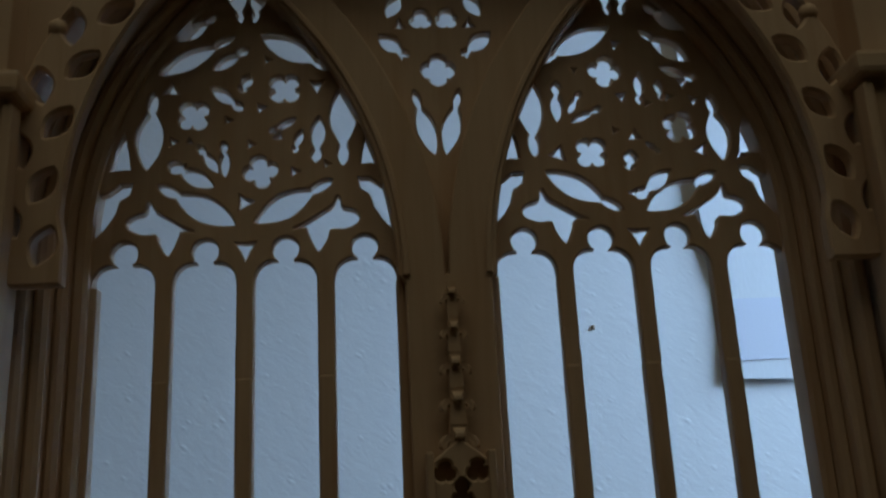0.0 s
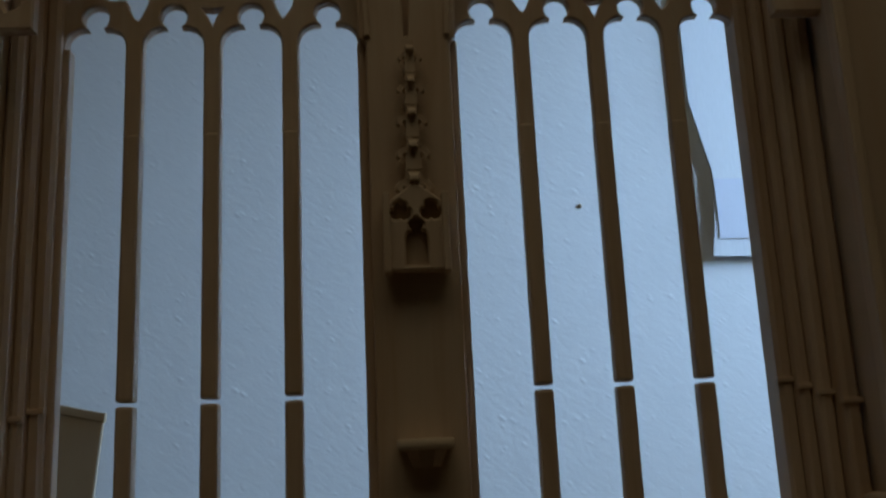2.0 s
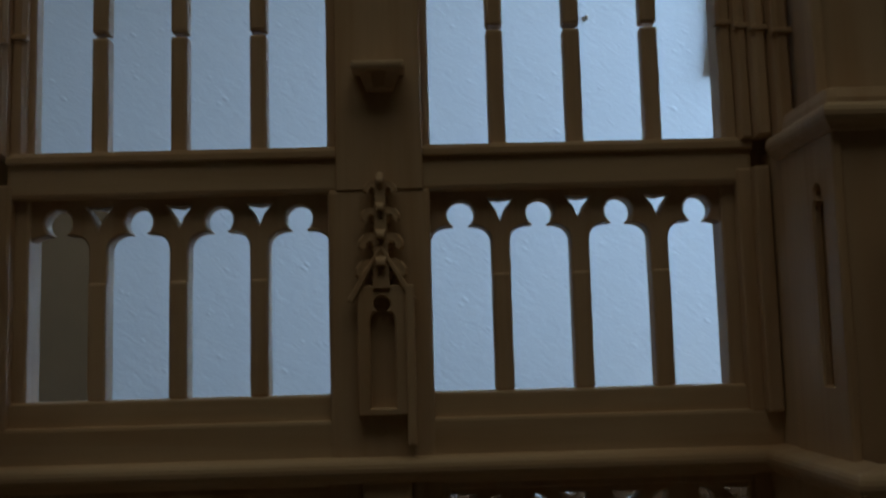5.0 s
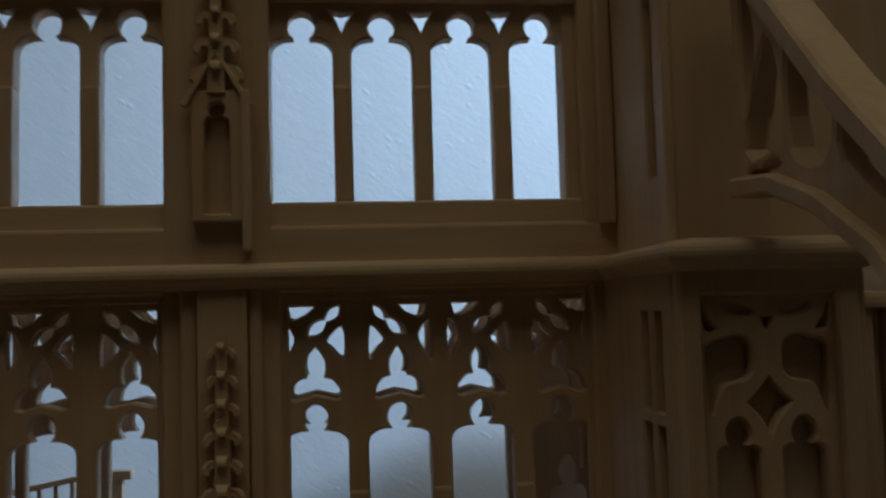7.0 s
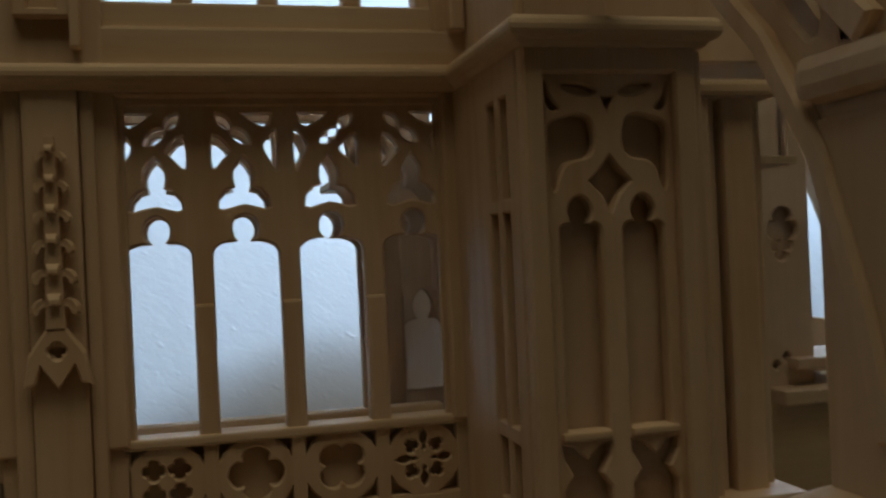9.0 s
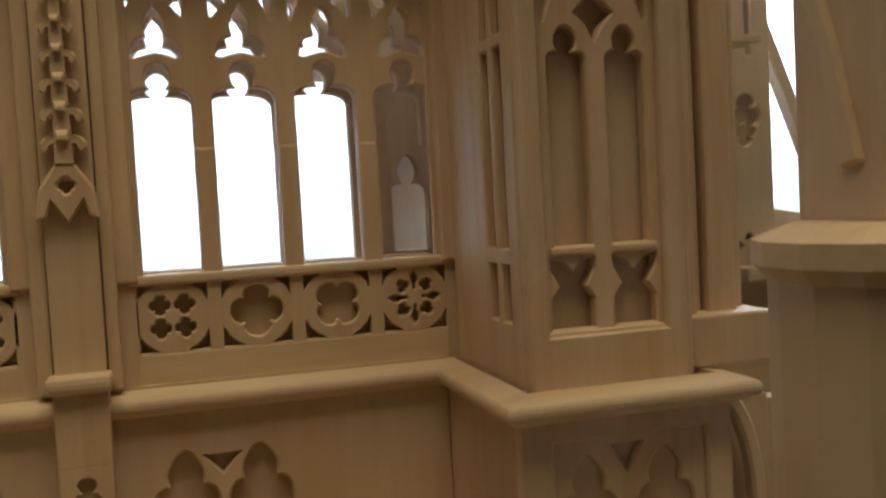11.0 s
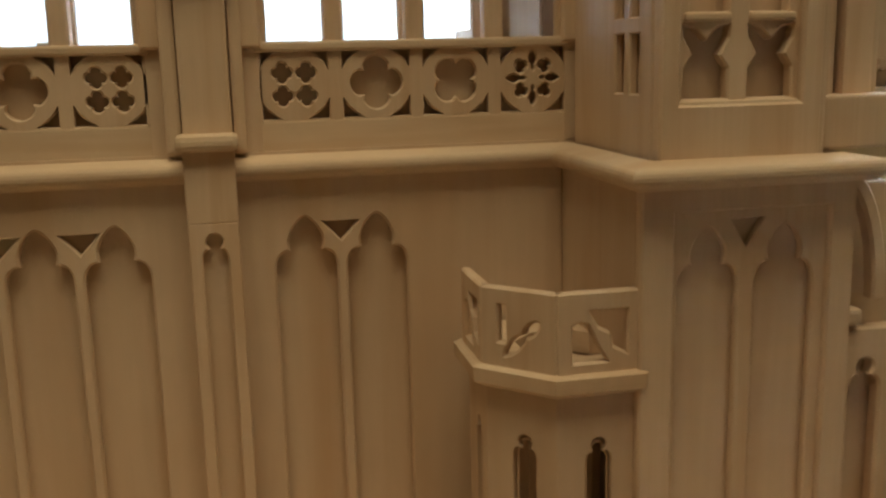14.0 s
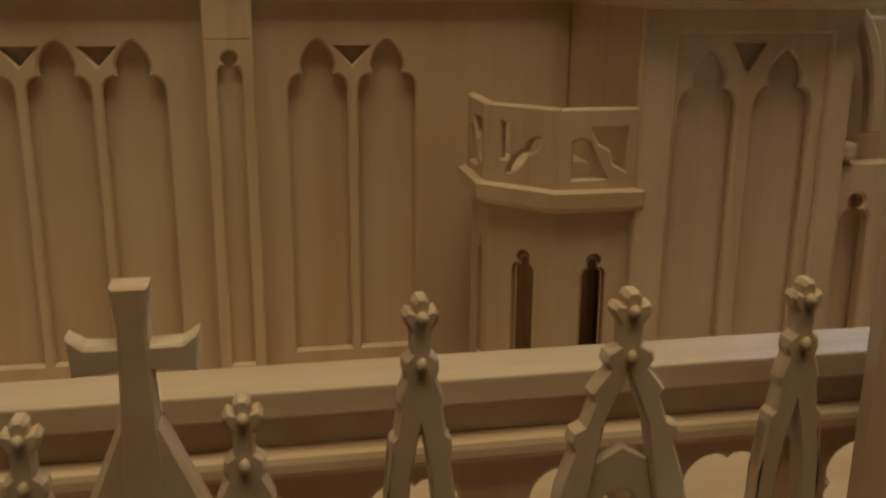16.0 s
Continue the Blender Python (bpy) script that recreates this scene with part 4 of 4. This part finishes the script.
def gable(x, y, z, h, wide, label):
    """One gable of the screen, sawn from a sheet: a finial on a stem over two raking legs with leaf knobs."""
    w = thing("gable", (x, y, z - h), label, "gable", "gables of the screen")
    k = wide / 0.28
    half = [(0.018, 0.0), (0.034, -0.02), (0.030, -0.052), (0.060, -0.042), (0.076, -0.064), (0.066, -0.094), (0.044, -0.12), (0.042, -0.20)]
    leg = [(0.085, -0.225), (0.092, -0.26), (0.075, -0.29), (0.12, -0.345), (0.138, -0.375), (0.125, -0.41), (0.155, -0.50), (0.195, -0.52), (0.205, -0.56), (0.19, -0.60), (0.235, -0.74), (0.27, -0.95), (0.29, -h)]
    half = [(a * (0.7 + 0.3 * min(1, k)), b) for a, b in half] + [(0.042 + (a - 0.042) * k, b) for a, b in leg if b >= -h]
    ring = [(x - a, z + b) for a, b in half] + [(x + a, z + b) for a, b in reversed(half)]
    apex = -0.30 if k > 0.8 else -0.46
    hole = [(x, z + apex), (x + 0.075 * k, z + apex - 0.20), (x + 0.18 * k, z - h + 0.02), (x - 0.18 * k, z - h + 0.02), (x - 0.075 * k, z + apex - 0.20)]
    part("silhouette", plate(ring, [hole] if h > 0.8 else [], y - 0.04, y + 0.04, 0.012), WOOD, w)
    for s in (-1, 1):
        part("bud_leaf", lump((x, y + s * 0.05, z - 0.07), 0.024, None, (0.9, 1.0, 1.0), 6), WOOD, w)
        part("collar_leaf", lump((x, y + s * 0.05, z - 0.24), 0.022, None, (0.9, 0.9, 1.3), 8), WOOD, w)
    if wide > 0.2:
        part("infill", plate([(x - 0.19 * k, z - h + 0.03), (x + 0.19 * k, z - h + 0.03), (x + 0.10 * k, z - 0.66), (x, z - 0.60), (x - 0.10 * k, z - 0.66)],
                             [foil(x, z - 0.88, 0.10, 3, 90)], y - 0.015, y + 0.03, 0.01), WOOD, w)
    return w


FY = -4.16
gable(0.69, FY, 1.16, 1.15, 0.12, "narrow limewood gable with a leafy finial and knobs")
gable(1.44, FY, 1.14, 1.15, 0.29, "broad openwork limewood gable with stepped leaf knobs")
gable(2.11, FY, 1.145, 1.15, 0.12, "narrow limewood gable with a leafy finial and knobs")
gable(-0.61, FY, 0.82, 0.7, 0.17, "low limewood pinnacle with a leafy finial beside the cross")
gable(0.09, FY, 0.84, 0.7, 0.17, "low limewood pinnacle with a leafy finial beside the cross")


def cross_gable():
    w = thing("cross_gable", (-0.23, FY, 0.2), "limewood gable crowned with a flared cross", "gable", "gables of the screen")
    x = -0.235
    part("cross_upright", plate([(x - 0.072, 0.50), (x + 0.072, 0.50), (x + 0.052, 0.95), (x + 0.047, 1.12), (x + 0.060, 1.25), (x - 0.060, 1.25), (x - 0.047, 1.12), (x - 0.052, 0.95)], [], FY - 0.06, FY + 0.06, 0.012), WOOD, w)
    for s in (-1, 1):
        part("cross_arm", plate([(x + s * 0.04, 0.965), (x + s * 0.195, 0.955), (x + s * 0.205, 1.09), (x + s * 0.15, 1.055), (x + s * 0.04, 1.05)][::s], [], FY - 0.05, FY + 0.05, 0.012), WOOD_H, w)
    part("gable_front", plate([(x - 0.48, -0.1), (x + 0.48, -0.1), (x + 0.22, 0.42), (x + 0.07, 0.78), (x - 0.07, 0.78), (x - 0.22, 0.42)],
                              [[(x - 0.30, -0.05), (x + 0.30, -0.05), (x + 0.10, 0.36), (x, 0.54), (x - 0.10, 0.36)]], FY - 0.055, FY + 0.055, 0.02), WOOD, w)


cross_gable()
tagged(part("screen_base", box(-3, 2.8, FY - 0.1, FY + 0.1, -0.95, -0.1, 0.02), SHEET), "plain limewood base of the gable screen", "wall", kind="structure")
tagged(part("screen_floor", box(-3, 2.8, -4.3, -3.3, -1.1, -0.9, 0.0), SHEET), "plain limewood floor behind the gable screen", "floor", kind="structure")

# ---- behind the windows ----
def behind():
    w = thing("cardboard_box", (-6.2, 8, -1.1), "brown cardboard box with a sloping top standing behind the model", "box")
    for name, b in (("body", box(-8.0, -4.54, 8.0, 8.07, -1.1, 8.80, 0.03)), ("lid", box(-8.0, -4.52, 7.98, 8.08, 8.66, 8.80, 0.02))):
        for v in b.verts:
            if v.co.z > 8:
                v.co.z += (-4.54 - v.co.x) * 0.22 + 0.1
            v.co.x += (v.co.z - 8.9) * 0.10
        part(name, b, CARD, w)
    p = thing("poster", (8.2, 14.1, 14), "curling white paper sheet with a pale blue print on the wall", "poster")
    ring = [(6.95, 12.2), (8.9, 12.15), (8.9, 22.0), (6.7, 22.0), (6.75, 15.9), (7.12, 14.2), (7.10, 13.4)]
    part("sheet", plate(ring, [], 14.05, 14.066, 0.004), PAPER, p)
    part("print", box(7.14, 8.9, 14.036, 14.044, 12.6, 14.0, 0), PRINT, p)
    t = thing("model_floor_sheet", (5, 5, 3.4), "loose pale wooden sheet lying inside the model", "board")
    part("board", box(2.2, 6.5, 1.6, 4.2, 4.78, 4.86, 0.01), PLY, t)
    i = thing("inner_wall", (2.9, 1.5, -0.9), "inner limewood wall with a narrow lancet, lit from behind", "wall", kind="structure")
    part("sheet", plate(rect(2.36, 3.6, -0.9, 5.2), [light(2.70, 0.34, 2.92, 3.42, head=0.088, rise=0.1, neck=0.05, tall=1.55, point=0.3)], 1.45, 1.55, 0.01), SHEET, i)
    # added panel, angled into the daylight so that the lancet looks lit
    turned = Matrix.Translation((2.95, 2.1, 0)) @ Matrix.Rotation(radians(48), 4, "Z")
    part("transept_panel", plate(rect(-0.7, 0.5, -1.1, 5.0), [], 0, 0.06, 0.01, m=turned), WOOD, i, "pale panel added behind the lancet, turned to catch the daylight")
    part("return", box(3.02, 3.10, 0.2, 1.45, -0.9, 5.2, 0.01), SHEET, i)
    part("post", box(2.27, 2.42, 0.9, 1.2, 2.85, 5.2, 0.02), WOOD, i)
    f = thing("inner_floor", (0, 0.9, 2.8), "pale limewood gallery floor inside the model", "floor", kind="structure")
    part("floor_sheet", box(-3, 2.62, 0.2, 0.9, 2.84, 2.90, 0.005), WOOD_H, f)
    g = thing("gallery_rail", (-2.2, 6, -1.1), "pale limewood gallery rail with a square post inside the model", "rail")
    part("post", box(-2.12, -1.95, 5.95, 6.1, -1.1, 3.02, 0.012), WOOD, g)
    part("post_cap", box(-2.17, -1.84, 5.92, 6.13, 3.02, 3.13, 0.012), WOOD_H, g)
    for z in (2.95, 2.60):
        part("rail", plate(band([(-4.2, z - 0.2), (-2.5, z + 0.1)], -0.035, 0.035), [], 5.98, 6.06, 0.008), WOOD_H, g)
    for k in range(8):
        part("baluster", box(-4.0 + 0.2 * k, -3.95 + 0.2 * k, 6.0, 6.04, 2.44 + 0.035 * k, 2.76 + 0.035 * k, 0.006), WOOD, g)
    part("stand", box(-4.2, -2.5, 5.98, 6.06, -1.1, 2.5, 0.01), SHEET, g)
    q = thing("side_chapel", (7, 3, -0.9), "limewood side gable with a sawn trefoil and shelves beyond the buttress", "facade")
    part("panel", plate(rect(5.2, 7.66, -0.9, 6.4), [rect(7.30, 7.40, 4.88, 5.72), foil(7.31, 4.2, 0.21, 3, 90, 0.5), foil(7.29, 3.95, 0.15, 3, -90, 0.5)] + [foil(7.16 + 0.14 * k, 2.62 + 0.09 * (k % 2), 0.05, 4) for k in range(3)], 3.1, 3.22, 0.02), SHEET, q)
    part("panel_back", box(5.2, 7.64, 3.24, 3.30, -0.9, 6.3, 0), SHEET, q)
    part("shelf", box(7.3, 9.8, 2.9, 3.9, 2.58, 2.70, 0.02), WOOD_H, q)
    part("shelf", box(7.0, 9.8, 2.7, 3.9, 2.22, 2.38, 0.02), WOOD_H, q)
    part("lower_face", box(5.2, 9.8, 2.9, 3.0, -0.9, 2.22, 0.02), PLY, q)
    part("gable_back", plate([(7.66, -0.9), (9.8, -0.9), (9.8, 2.8), (8.7, 3.0), (7.9, 4.9), (7.66, 5.6)], [], 4.6, 4.7, 0.02), SHEET, q)
    # unseen block, added to keep window daylight off the wallpaper's foot
    part("rear_block", box(4.8, 8.5, 9.5, 13.6, -1.1, 3.4, 0.05), SHEET, q)
    part("rafter", plate(band([(7.72, 5.3), (8.75, 2.75)], -0.08, 0.08), [], 3.3, 3.5, 0.02), WOOD, q)
    part("rafter", plate(band([(8.1, 4.1), (8.6, 3.0)], -0.05, 0.05), [], 3.0, 3.1, 0.02), WOOD, q)


behind()
tagged(part("table", box(-14, 16, -4.8, 13.8, -2.2, -1.1, 0.05), TABLE), "plain table top under the model", "table", kind="structure")
